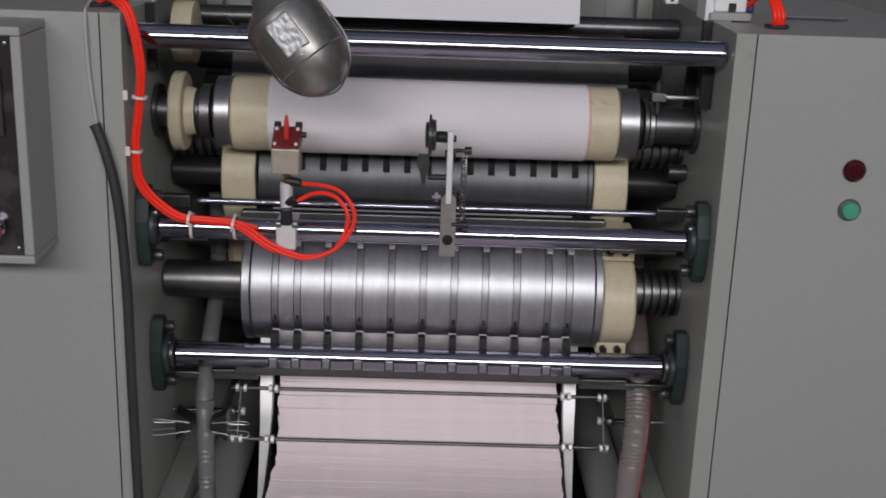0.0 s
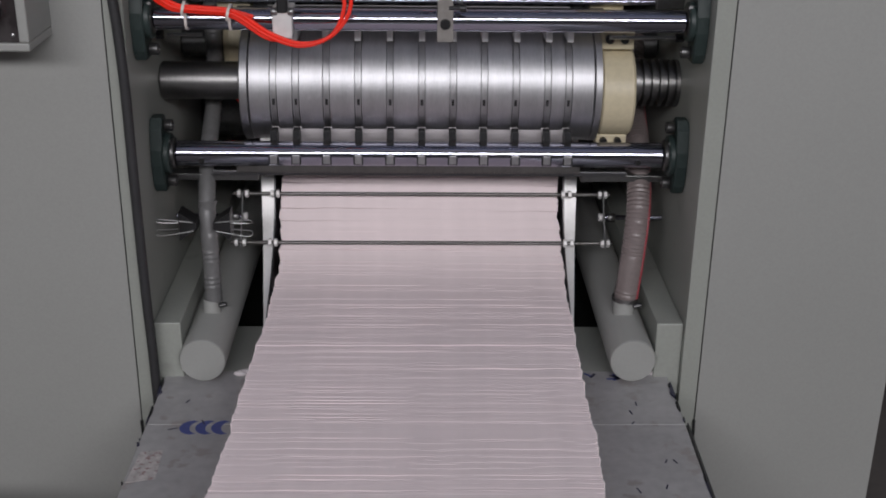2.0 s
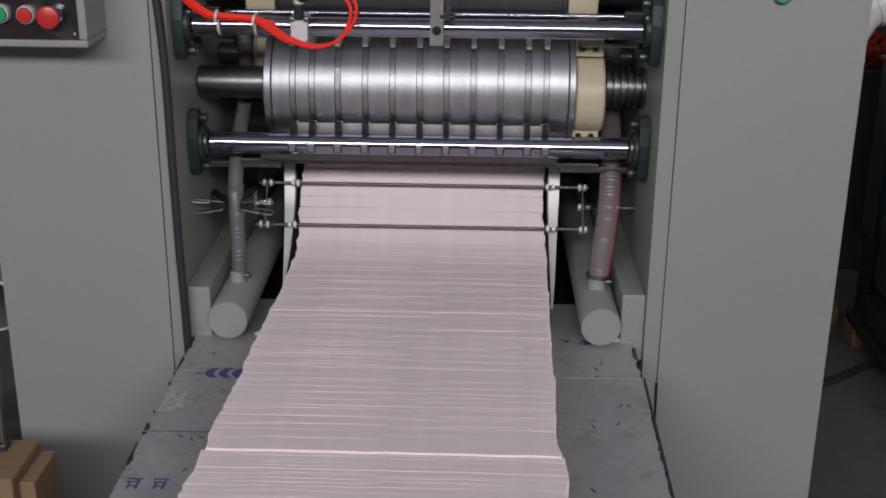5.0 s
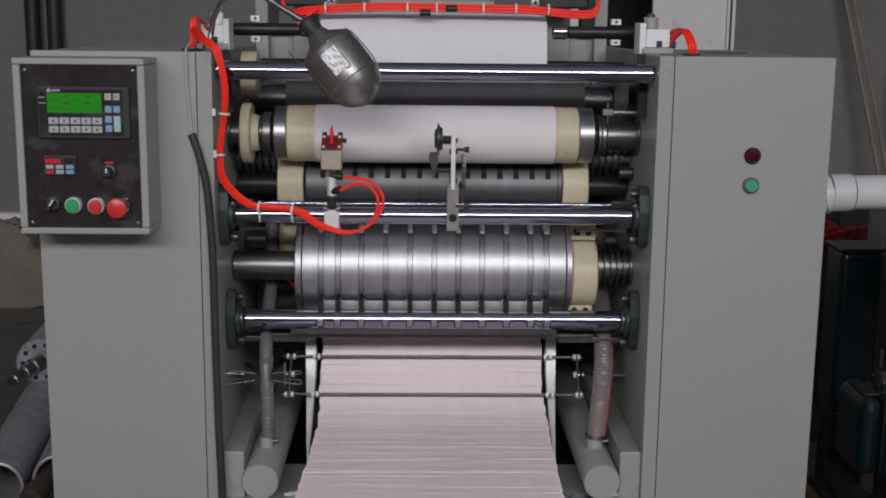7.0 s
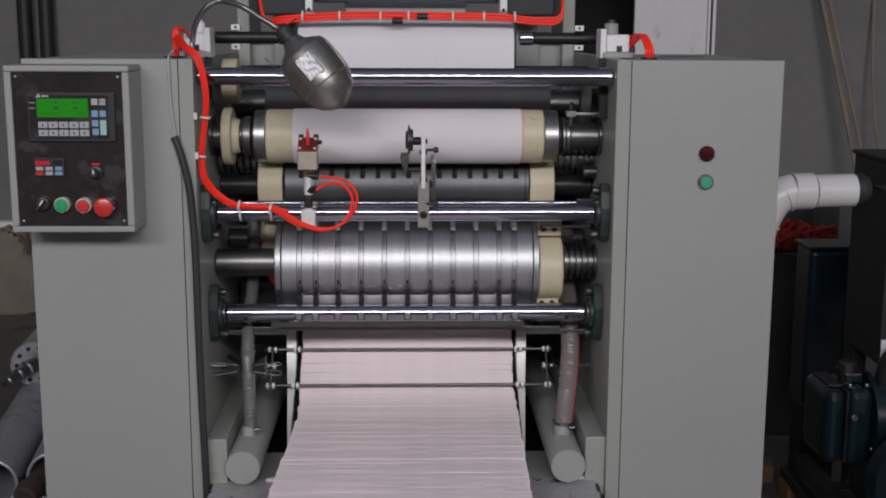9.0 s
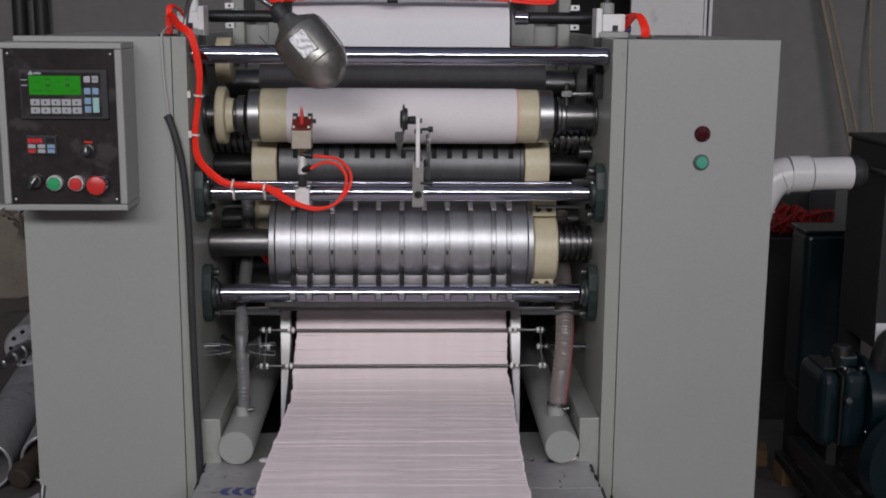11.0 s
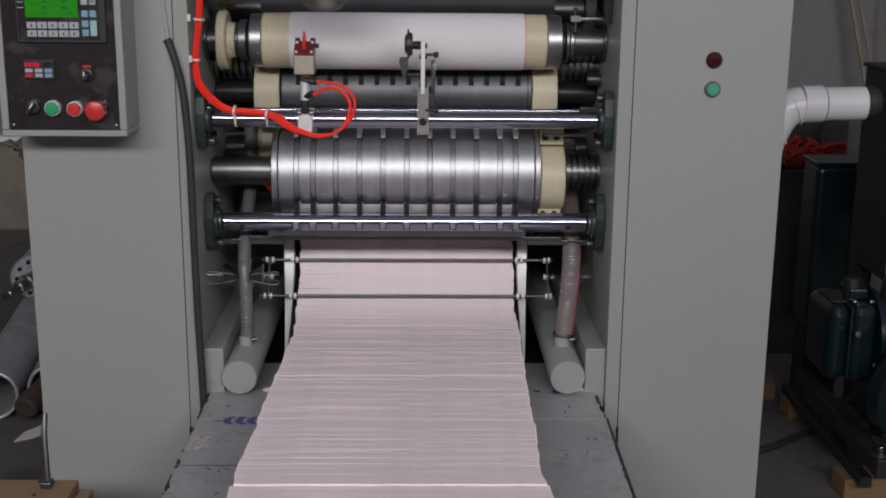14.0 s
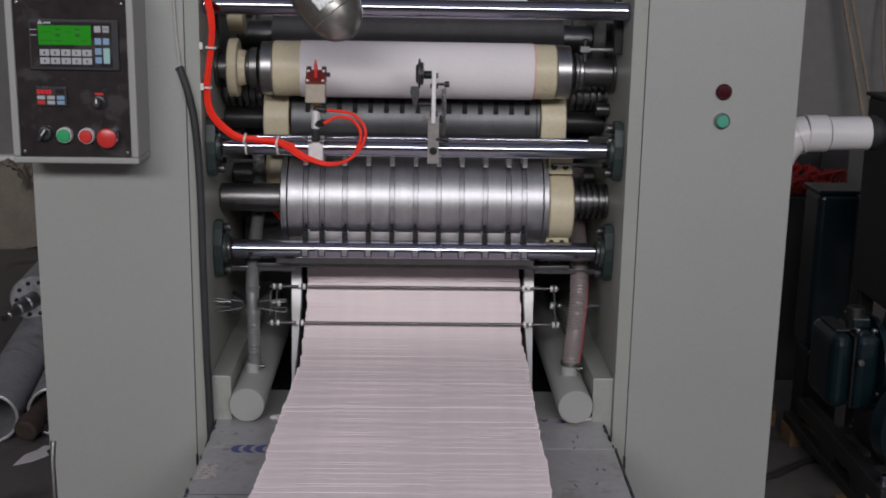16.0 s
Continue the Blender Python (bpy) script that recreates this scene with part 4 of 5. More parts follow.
# ---------- chute: side strips, rods ----------
for s, xi in ((-1, -0.262), (1, 0.260)):
    th = thing("chute_side", (xi, 0.1, 0.64), "bent bright steel strip guiding the towel stack", "machine part", "chute sides")
    a, b = sorted((xi, xi + s * 0.026))
    part("strip", ribbon(B(), [(0.345, 0.98), (0.318, 0.92), (0.290, 0.85), (0.255, 0.79), (0.205, 0.735), (0.150, 0.690), (0.105, 0.665)], a, b, 0.003, 0.2), M_ALU, th, "bright steel strip")
    a, b = sorted((xi, xi - s * 0.0025))
    bm = B()
    prof = smooth_path([(0, 0.345, 0.98), (0, 0.300, 0.885), (0, 0.262, 0.80), (0, 0.195, 0.742), (0, 0.11, 0.700), (0, 0.05, 0.645)], 6)
    plate(bm, [(p.y, p.z) for p in prof] + [(0.16, 0.6405)] + [(0.43, 0.6405), (0.44, 0.98)], "x", a, b)
    part("cheek", bm, M_DULL, th, "dull steel cheek plate")
R1, R2 = (0.274, 0.861), (0.213, 0.792)
for y, z in (R1, R2):
    th = thing("stay_rod", (0, y, z), "thin threaded steel rod with nuts across the towel stack", "rod", "stay rods")
    part("rod", rod(B(), (-0.333, y, z), (0.340, y, z), 0.0034, 12), M_BELLY, th)
    for x in (-0.322, -0.308, -0.263, -0.253, 0.256, 0.268, 0.322, 0.332):
        part("nut", lathe(B(), (x - 0.003, y, z), (1, 0, 0), [(0, 0.006), (0.0005, 0.0072), (0.0055, 0.0072), (0.006, 0.006)], 6), M_ALU, th)
for s in (-1, 1):
    th = thing("link_plate", (s * 0.327, 0.25, 0.83), "thin steel link joining the two rods to the frame", "machine part", "link plates")
    bm = B()
    x = s * 0.3145 if s < 0 else 0.327
    plate(bm, [(R1[0] - 0.006, R1[1] + 0.006), (R1[0] + 0.006, R1[1] + 0.008), (R2[0] + 0.007, R2[1] - 0.004), (R2[0] - 0.005, R2[1] - 0.008)], "x", x - 0.0012, x + 0.0012)
    part("plate", bm, M_STEEL, th)
    part("stub_rod", rod(B(), (x, 0.248, 0.828), (s * 0.4315, 0.248, 0.828), 0.0045, 12), M_CHROME, th)
    part("nut", lathe(B(), (x - s * 0.002, 0.248, 0.828), (-s, 0, 0), [(0, 0.0075), (0.007, 0.0075)], 6), M_ALU, th)
    part("nut", lathe(B(), (x + s * 0.006, 0.248, 0.828), (s, 0, 0), [(0, 0.0085), (0.014, 0.0085)], 6), M_STEEL, th)


# ---------- output board ----------
board = thing("output_board", (0, -0.5, 0), "film-wrapped board table carrying the towel stack", "table")
part("top", plate(B(), [(-0.419, -1.15), (0.392, -1.15), (0.411, -0.1418), (-0.419, -0.1418)], "z", 0.612, 0.635), M_BOARD, board, "grey film-wrapped board")
part("rear_top", box(B(), -0.419, 0.412, -0.1402, 0.030, 0.612, 0.635, 0.0006), M_BOARD, board, "grey film-wrapped board")
for x in (-0.38, 0.36):
    for y in (-1.08, -0.1):
        part("leg", box(B(), x - 0.025, x + 0.025, y - 0.025, y + 0.025, 0, 0.612), M_WOOD, board)
# torn film edges and tape on the board
rng = random.Random(4)
for s, xe, y0, y1 in ((1, 0.4115, -0.62, 0.02), (-1, -0.4195, -0.62, 0.02)):
    for i in range(20):
        y = y0 + (y1 - y0) * rng.random()
        xe = 0.4115 + 0.0187 * min(0, y + 0.14) if s > 0 else -0.4195
        w, l = 0.0008 + rng.random() ** 3 * 0.006, 0.005 + rng.random() ** 2 * 0.05
        bm = B()
        plate(bm, [(xe - s * w, y), (xe - s * w * 0.3, y - l * 0.4), (xe + s * 0.001, y - l * 0.3), (xe + s * 0.002, y + l * 0.6), (xe - s * w * 0.7, y + l * 0.4)], "z", 0.6352, 0.6362 + 0.002 * rng.random())
        part("torn_edge", bm, M_INK if i % 2 else M_VOID, board)
part("edge_strip", plate(B(), [(0.3955, -1.1), (0.3985, -1.1), (0.4165, -0.14), (0.4135, -0.14)], "z", 0.630, 0.637), M_DULL, board)
part("joint_packing", box(B(), -0.418, 0.410, -0.1416, -0.1404, 0.613, 0.6335), M_VOID, board, "dark joint between two boards")
part("film_fold", box(B(), -0.4185, -0.28, -0.3672, -0.3660, 0.6351, 0.6358), M_INK, board, "dark fold in the film")


def crescent(cx, cy, r, t):
    out = [(cx - r * math.cos(a) , cy + r * math.sin(a) * 0.95) for a in [radians(-80 + 20 * i) for i in range(9)]]
    inn = [(cx + t * 0.35 - r * 0.62 * math.cos(a), cy + r * 0.8 * math.sin(a)) for a in [radians(80 - 20 * i) for i in range(9)]]
    return out + inn


for cx in (-0.345, -0.321, -0.297):
    part("printed_mark", plate(B(), crescent(cx, -0.150, 0.022, 0.02), "z", 0.6352, 0.6356), M_BLUE, board, "blue printed crescent")
for i in range(16):
    x, y = 0.27 + rng.random() * 0.09, 0.004 + rng.random() * 0.016
    b = B()
    box(b, -0.008, 0.008, -0.0022, 0.0022, 0.6353, 0.6357)
    bmesh.ops.transform(b, matrix=Matrix.Translation((x, y, 0)) @ Matrix.Rotation(rng.random() * 3, 4, "Z"), verts=b.verts)
    part("printed_bar", b, M_BLUE if i % 3 else M_INK, board)
for i in range(22):
    s = 1 if i % 2 else -1
    x = 0.28 + rng.random() * 0.12 if s > 0 else -0.415 + rng.random() * 0.10
    y = -0.60 + rng.random() * 0.58
    b = B()
    box(b, -0.0012, 0.0012, -0.004 - rng.random() * 0.006, 0.004, 0.6353, 0.6358)
    bmesh.ops.transform(b, matrix=Matrix.Translation((x, y, 0)) @ Matrix.Rotation(rng.random() * 3, 4, "Z"), verts=b.verts)
    part("scuff", b, M_INK, board)
for cx in (-0.395, -0.355):
    for dx, dy, lx, ly in ((0, 0.012, 0.012, 0.0015), (0, 0.003, 0.010, 0.0015), (-0.006, -0.006, 0.0015, 0.010), (0.007, -0.004, 0.0015, 0.012), (0.001, -0.008, 0.006, 0.0015)):
        part("written_bar", box(B(), cx + dx - lx, cx + dx + lx, -0.526 + dy - ly, -0.526 + dy + ly, 0.6353, 0.6357), M_BLUE, board)
part("tape_label", plate(B(), [(-0.416, -0.30), (-0.376, -0.29), (-0.379, -0.215), (-0.411, -0.22)], "z", 0.6352, 0.6359), mat("torn_white_label", (0.5, 0.47, 0.46), 0.6, var=0.25, scale=60, dirt=(0.3, 0.2, 0.2), dirt_at=0.55), board, "torn white label")
for x, y in ((-0.295, 0.018), (-0.285, 0.022), (0.388, 0.024), (0.375, 0.02)):
    b = B()
    bmesh.ops.create_icosphere(b, subdivisions=2, radius=0.009, matrix=pose(x, y, 0.638) @ Matrix.Diagonal((1.3, 0.9, 0.55, 1)))
    for v in b.verts:
        v.co += noise.noise_vector(v.co * 160) * 0.003
    part("paper_crumb", b, M_PAPER, board, "crumpled paper crumb")
# machine bed behind the board
bed = thing("machine_bed", (0, 0.4, 0), "dark machine bed under the rollers", "machine part")
part("bed_plate", box(B(), -0.387, 0.387, 0.032, 0.20, 0.600, 0.634), M_INNER, bed)
# near-black slab: the shade inside the machine is put into its colour
part("cavity_shade", box(B(), -0.387, 0.387, 0.201, 0.92, 0.50, 0.55), M_VOID, bed)
part("rear_plate", box(B(), -0.4315, 0.4315, 0.90, 0.92, 0.30, 1.36), M_DARKSTEEL, bed)
part("front_apron", box(B(), -0.387, 0.387, 0.032, 0.05, 0.0, 0.599), M_INNER, bed)
# roof added at the back to keep light out of the interior
part("shade_roof", box(B(), -0.4315, 0.4315, 0.62, 0.90, 1.34, 1.36), M_DARKSTEEL, bed)
for y, z, r in ((0.60, 0.92, 0.05), (0.66, 1.22, 0.06), (0.55, 1.42, 0.035)):
    part("inner_roller", rod(B(), (-0.431, y, z), (0.431, y, z), r, 32), M_DARKSTEEL, bed)
# small red hose behind the folding roller, clevis bits on the frame
single("short_red_hose", tube(B(), [(-0.345, 0.30, 1.08), (-0.335, 0.31, 1.05), (-0.318, 0.32, 1.02), (-0.305, 0.33, 1.005)], 0.005, 10, 6), M_RED, "short red hose behind the folding roller", "hose")
for s in (-1, 1):
    th = thing("adjuster", (s * 0.38, 0.13, 1.185), "small black adjusting screw with locknut on a thin stud", "machine part", "adjusters")
    a, b = (0.30, 0.418) if s > 0 else (-0.40, -0.345)
    part("stud", rod(B(), (a, 0.14, 1.176), (b, 0.14, 1.176), 0.003, 10), M_STEEL, th)
    part("screw", rod(B(), (s * 0.405, 0.14, 1.176), (s * 0.418, 0.14, 1.176), 0.007, 14), M_BLACK, th)
    if s < 0:
        continue
    part("plug", rod(B(), (s * 0.40, 0.24, 1.285), (s * 0.4315, 0.24, 1.285), 0.014, 20), M_DARKSTEEL, th)
for z, y in ((1.46, 0.11), (1.44, 0.22)):
    th = thing("frame_bracket", (0.41, y, z), "small dark bracket on the frame plate", "machine part")
    part("arm", box(B(), 0.414, 0.4315, y, y + 0.014, z - 0.045, z + 0.035, 0.002), M_BLACK, th)
th = thing("oil_nozzle", (0.36, 0.15, 1.40), "small steel nozzle on a thin pipe beside the roller", "machine part")
part("post", rod(B(), (0.362, 0.17, 1.395), (0.362, 0.17, 1.445), 0.005, 10), M_DARKSTEEL, th)
part("block", box(B(), 0.350, 0.372, 0.16, 0.18, 1.415, 1.428, 0.001), M_STEEL, th)
part("pipe", rod(B(), (0.372, 0.17, 1.421), (0.4315, 0.17, 1.421), 0.004, 10), M_STEEL, th)


# ---------- top of the machine ----------
rail = thing("top_shaft", (0, 0.30, 1.57), "black shaft ends with white clip blocks", "shaft")
for s in (-1, 1):
    part("shaft", rod(B(), (s * 0.2885, 0.30, 1.583), (s * 0.4315, 0.30, 1.583), 0.0135, 20), M_BLACK, rail)
for x in (-0.380, 0.388):
    for z in (1.606, 1.563):
        bl = part("clip_block", box(B(), x - 0.010, x + 0.010, 0.26, 0.285, z - 0.006, z + 0.006, 0.001), M_WHITE, rail, "white clip block")
        part("hole", rod(B(), (x, 0.2595, z), (x, 0.264, z), 0.003, 12), M_BLACK, bl)
for s in (-1, 1):
    part("collar", rod(B(), (s * 0.256, 0.30, 1.583), (s * 0.288, 0.30, 1.583), 0.0155, 24), M_CHROME, rail)
for s in (-1, 1):
    xc = s * 0.458
    th = thing("air_valve", (xc, 0.20, TOP), "white and grey pneumatic valve block with a knob", "valve", "air valves")
    part("base", box(B(), xc - 0.030, xc + 0.034, 0.16, 0.24, TOP, TOP + 0.012, 0.002), M_PAINT, th)
    part("body", box(B(), xc - 0.022, xc + 0.028, 0.172, 0.226, TOP + 0.0122, TOP + 0.050, 0.003), M_WHITE, th)
    part("side_plate", box(B(), *sorted((xc - s * 0.023, xc - s * 0.036)), 0.168, 0.230, TOP - 0.002, TOP + 0.062, 0.002), M_WHITE, th)
    part("slot", box(B(), xc + 0.000, xc + 0.012, 0.1715, 0.175, TOP + 0.013, TOP + 0.026), M_BLACK, th)
    part("stem", rod(B(), (xc - s * 0.008, 0.2, TOP + 0.0502), (xc - s * 0.008, 0.2, TOP + 0.074), 0.0125 if s < 0 else 0.0150, 24), M_WHITE if s < 0 else M_PAINT, th)
    part("knob", lathe(B(), (xc - s * 0.008, 0.2, TOP + 0.074), (0, 0, 1), [(0, 0.008), (0.004, 0.0085), (0.008, 0.006)], 20), M_WHITE if s < 0 else M_STEEL, th)
    for k in (0, 1):
        part("fitting", rod(B(), (xc + s * 0.03, 0.19, TOP + 0.036 - 0.018 * k), (xc + s * 0.042, 0.185, TOP + 0.036 - 0.018 * k), 0.008, 14), mat("violet_fitting", (0.10, 0.06, 0.20), 0.4), th, "violet push-in fitting")
    part("drop_link", box(B(), *sorted((s * 0.418, s * 0.4315)), 0.15, 0.165, 1.44, TOP, 0.001), M_BLACK, th)
# upper white web over its roller
web = thing("upper_web", (0, 0.34, 1.5), "white tissue web running down from the upper roller", "paper")
bm = B()
ribbon(bm, [(0.62, 1.58), (0.52, 1.612), (0.42, 1.622), (0.345, 1.612), (0.312, 1.585), (0.303, 1.55), (0.300, 1.515)], -0.247, 0.246, 0.002)
part("web", bm, M_WEB, web)
single("upper_roller", rod(B(), (-0.25, 0.37, 1.555), (0.25, 0.37, 1.555), 0.052, 40), M_DULL, "dull metal roller under the upper web", "roller")
# rear frame with brackets and red tube loom
loom = thing("air_hose_loom", (0, 0.30, 1.62), "long loom of red air tubes with clear ties", "hose")
for k in range(5):
    dz, dy = 0.006 * (k % 3) - 0.004, 0.006 * (k // 3)
    part("air_tube", tube(B(), [(-0.335, 0.33 + dy, 1.76), (-0.331, 0.325 + dy, 1.66), (-0.315, 0.32 + dy, 1.618 + dz * 0.6), (-0.27, 0.30 + dy, 1.622 + dz), (-0.12, 0.29 + dy, 1.631 + dz), (0.05, 0.29 + dy, 1.630 + dz), (0.20, 0.29 + dy, 1.628 + dz), (0.31, 0.30 + dy, 1.619 + dz), (0.350, 0.305 + dy, 1.628 + dz), (0.356, 0.31 + dy, 1.68), (0.357, 0.32 + dy, 1.76)], 0.0034, 8, 7), M_RED, loom)
for k in range(2):
    part("branch_tube", tube(B(), [(-0.25, 0.288, 1.628), (-0.27, 0.28, 1.612), (-0.283 - 0.01 * k, 0.27, 1.596)], 0.003, 8, 6), M_RED, loom)
for x in (-0.233, -0.150, -0.058, 0.005, 0.105, 0.175, 0.245):
    cable_tie(loom, (x, 0.293, 1.6305), (1, 0, 0), 0.0115)
for x, z in ((-0.02, 1.621), (0.036, 1.631)):
    part("tee", rod(B(), (x - 0.012, 0.284, z), (x + 0.012, 0.284, z), 0.0075, 14), M_BLACK, loom, "black tee fitting")
rear = thing("unwind_stand", (0, 0.75, 0), "grey unwind stand with dark cylinders and brackets", "machine part")
for s in (-1, 1):
    part("post", box(B(), *sorted((s * 0.28, s * 0.34)), 0.66, 0.72, 1.36, 2.0, 0.003), M_PAINT, rear)
    part("upright", box(B(), *sorted((s * 0.40, s * 0.4315)), 0.66, 0.90, 1.30, 2.0, 0.003), M_INNER, rear)
    part("cylinder", box(B(), *sorted((s * 0.235, s * 0.36)), 0.50, 0.60, 1.635, 1.76, 0.004), M_BLACK, rear, "black cylinder block")
    part("tab", box(B(), *sorted((s * 0.222, s * 0.242)), 0.46, 0.48, 1.60, 1.80, 0.002), M_PAINT, rear)
    part("end_clip", box(B(), *sorted((s * 0.224, s * 0.240)), 0.450, 0.4595, 1.646, 1.672, 0.001), M_WHITE, rear, "white clip block")
    part("clip_stud", rod(B(), (s * 0.232, 0.449, 1.648), (s * 0.232, 0.455, 1.648), 0.004, 10), M_BLACK, rear)
bm = B()
plate(bm, [(-0.13, 1.60), (0.135, 1.60), (0.150, 1.66), (0.115, 1.80), (-0.11, 1.80), (-0.155, 1.66)], "y", 0.60, 0.612)
part("centre_plate", bm, M_PAINT, rear, "pale grey shaped plate")
part("cross_rod", rod(B(), (-0.30, 0.56, 1.675), (0.30, 0.56, 1.675), 0.010, 20), M_CHROME, rear)
part("crossbeam", box(B(), -0.43, 0.43, 0.70, 0.78, 1.40, 1.56, 0.003), M_PAINT, rear)


# ---------- work lamp ----------
lamp = thing("work_lamp", (-0.44, 0.05, TOP), "pressed tin inspection lamp on a bent gooseneck", "lamp")
A0, A1 = Vector((-0.230, -0.040, 1.583)), Vector((-0.127, -0.062, 1.458))
d = (A1 - A0).normalized()
H = (A1 - A0).length
part("shade", lathe(B(), A0, d, [(0, 0.016), (0.004, 0.020), (0.014, 0.024), (0.030, 0.047), (0.042, 0.0525), (0.062, 0.0545), (0.105, 0.0535), (0.125, 0.050), (0.142, 0.042), (0.155, 0.030), (0.163, 0.015), (0.165, 0.002)], 48), M_LAMP, lamp, "pressed tin shade")
part("collar", lathe(B(), A0 - d * 0.030, d, [(0, 0.012), (0.006, 0.017), (0.030, 0.018), (0.032, 0.016)], 24), M_RUBBER, lamp, "black lamp holder")
side = d.cross(Vector((0, -1, 0))).normalized()
out = side.cross(d).normalized()
if out.y > 0:
    out = -out
base_m = Matrix((d, side, out)).transposed().to_4x4()
bm = B()
box(bm, 0.046, 0.100, -0.019, 0.019, 0.047, 0.0535, 0.003)
bmesh.ops.transform(bm, matrix=Matrix.Translation(A0) @ base_m, verts=bm.verts)
emb = part("window_frame", bm, M_LAMP, lamp, "raised frame on the shade")
bm = B()
bmesh.ops.create_grid(bm, x_segments=16, y_segments=12, size=0.5)
for v in bm.verts:
    v.co.z = noise.noise(v.co * 6) * 0.0007
bmesh.ops.transform(bm, matrix=Matrix.Translation(A0) @ base_m @ Matrix.Translation((0.073, 0, 0.0555)) @ Matrix.Diagonal((0.048, 0.032, 1, 1)), verts=bm.verts)
part("window", bm, M_FOIL, emb, "crinkled clear window")
b = tube(B(), [A0 + d * 0.105 + side * 0.018 * k + out * (0.0525 - abs(k) * 0.004) for k in (-1, -0.5, 0, 0.5, 1)], 0.0016, 6, 5)
part("rib", b, M_LAMP, emb)
for a, r in ((0.034, 0.0505), (0.112, 0.0530)):
    part("pressed_ring", lathe(B(), A0 + d * a, d, [(0, r - 0.0012), (0.0015, r + 0.0012), (0.003, r - 0.0012)], 48, False), M_LAMP, lamp)
rim = [A0 + d * a + side * r for a, r in ((0.030, 0.048), (0.05, 0.0555), (0.105, 0.0565), (0.13, 0.050), (0.150, 0.036), (0.166, 0.010))]
rim2 = [A0 + d * a - side * r for a, r in ((0.166, 0.010), (0.150, 0.036), (0.13, 0.050), (0.105, 0.0565), (0.05, 0.0555), (0.030, 0.048))]
part("rim_wire", tube(B(), rim + rim2, 0.0016, 6, 6), M_STEEL, lamp, "steel rim wire")
neck = [(-0.446, 0.06, TOP), (-0.440, 0.055, 1.575), (-0.430, 0.04, 1.610), (-0.405, 0.025, 1.645), (-0.372, 0.01, 1.658), (-0.330, -0.01, 1.648), (-0.286, -0.025, 1.623), (-0.256, -0.034, 1.606), A0 - d * 0.028]
part("gooseneck", tube(B(), neck, 0.0052, 12, 10, 0.0007, 0.0035), M_STEEL, lamp, "ribbed steel gooseneck")
part("base", rod(B(), (-0.446, 0.06, TOP), (-0.446, 0.06, TOP + 0.012), 0.012, 20), M_STEEL, lamp)
part("hanging_wire", tube(B(), [A0 + Vector((-0.003, 0, -0.01)), (-0.247, -0.03, 1.53), (-0.262, -0.02, 1.525), (-0.284, 0, 1.545)], 0.0011, 5, 6), M_STEEL, lamp)


# ---------- beside the machine, east: blower, pump, pipe ----------
duct = thing("pvc_duct", (1.2, 1.0, 1.14), "white PVC pipe with an elbow running to the blower", "pipe")
ax = Vector((1, 0.02, 0.02)).normalized()
part("straight", lathe(B(), (1.185, 1.0, 1.137), ax, [(0, 0.0485), (0.128, 0.0485)], 40), M_PVC, duct)
part("socket", lathe(B(), (1.128, 1.0, 1.136), ax, [(0, 0.0535), (0.060, 0.0535), (0.063, 0.0495)], 40), M_PVC, duct)
elb = [(1.03, 1.0, 1.00), (1.045, 1.0, 1.05), (1.07, 1.0, 1.10), (1.10, 1.0, 1.128), (1.130, 1.0, 1.136)]
part("elbow", tube(B(), elb, 0.0515, 28, 5), M_PVC, duct, "white PVC elbow")
for x in (1.103, 1.127):
    part("socket_rim", lathe(B(), (x, 1.0, 1.1255 if x < 1.12 else 1.136), (1, 0, 0.45) if x < 1.12 else ax, [(0, 0.050), (0.001, 0.0548), (0.006, 0.0548), (0.007, 0.050)], 36, False), M_PVC, duct)
part("joint_line", lathe(B(), (1.1905, 1.0, 1.1372), ax, [(0, 0.0487), (0.0012, 0.0489), (0.0024, 0.0487)], 36, False), M_RUBBER, duct, "dark line at the pipe joint")
part("lower_rim", lathe(B(), (1.042, 1.0, 1.040), (0.35, 0, 1), [(0, 0.050), (0.001, 0.0548), (0.006, 0.0548), (0.007, 0.050)], 36, False), M_PVC, duct)
part("riser", rod(B(), (0.93, 1.0, 0.80), (1.035, 1.0, 1.012), 0.0485, 32), M_PVC, duct)
part("rubber_sleeve", lathe(B(), (1.310, 1.002, 1.141), ax, [(0, 0.050), (0.022, 0.050), (0.025, 0.044), (0.040, 0.040)], 32), M_RUBBER, duct, "black rubber sleeve")
tank = thing("filter_cabinet", (1.55, 1.05, 0), "tall dark grey steel filter cabinet", "cabinet")
part("body", box(B(), 1.40, 1.85, 0.95, 1.25, 0.62, 1.222, 0.006), M_DKGREY, tank)
part("lid", box(B(), 1.393, 1.86, 0.94, 1.26, 1.2225, 1.235, 0.004), M_DKGREY, tank)
part("leg", box(B(), 1.42, 1.46, 0.96, 1.0, 0, 0.62), M_DKGREY, tank)
part("leg", box(B(), 1.78, 1.82, 0.96, 1.0, 0, 0.62), M_DKGREY, tank)
part("leg", box(B(), 1.42, 1.46, 1.20, 1.24, 0, 0.62), M_DKGREY, tank)
part("leg", box(B(), 1.78, 1.82, 1.20, 1.24, 0, 0.62), M_DKGREY, tank)
part("top_motor", box(B(), 1.50, 1.66, 0.98, 1.2, 1.2355, 1.35, 0.02), M_BLACK, tank, "black box on the lid")
for i in range(5):
    part("red_tag", box(B(), 1.42 + i * 0.016, 1.432 + i * 0.016, 0.96, 0.99, 1.2355, 1.245, 0.002), M_BTN_R if i % 2 == 0 else M_STEEL, tank)
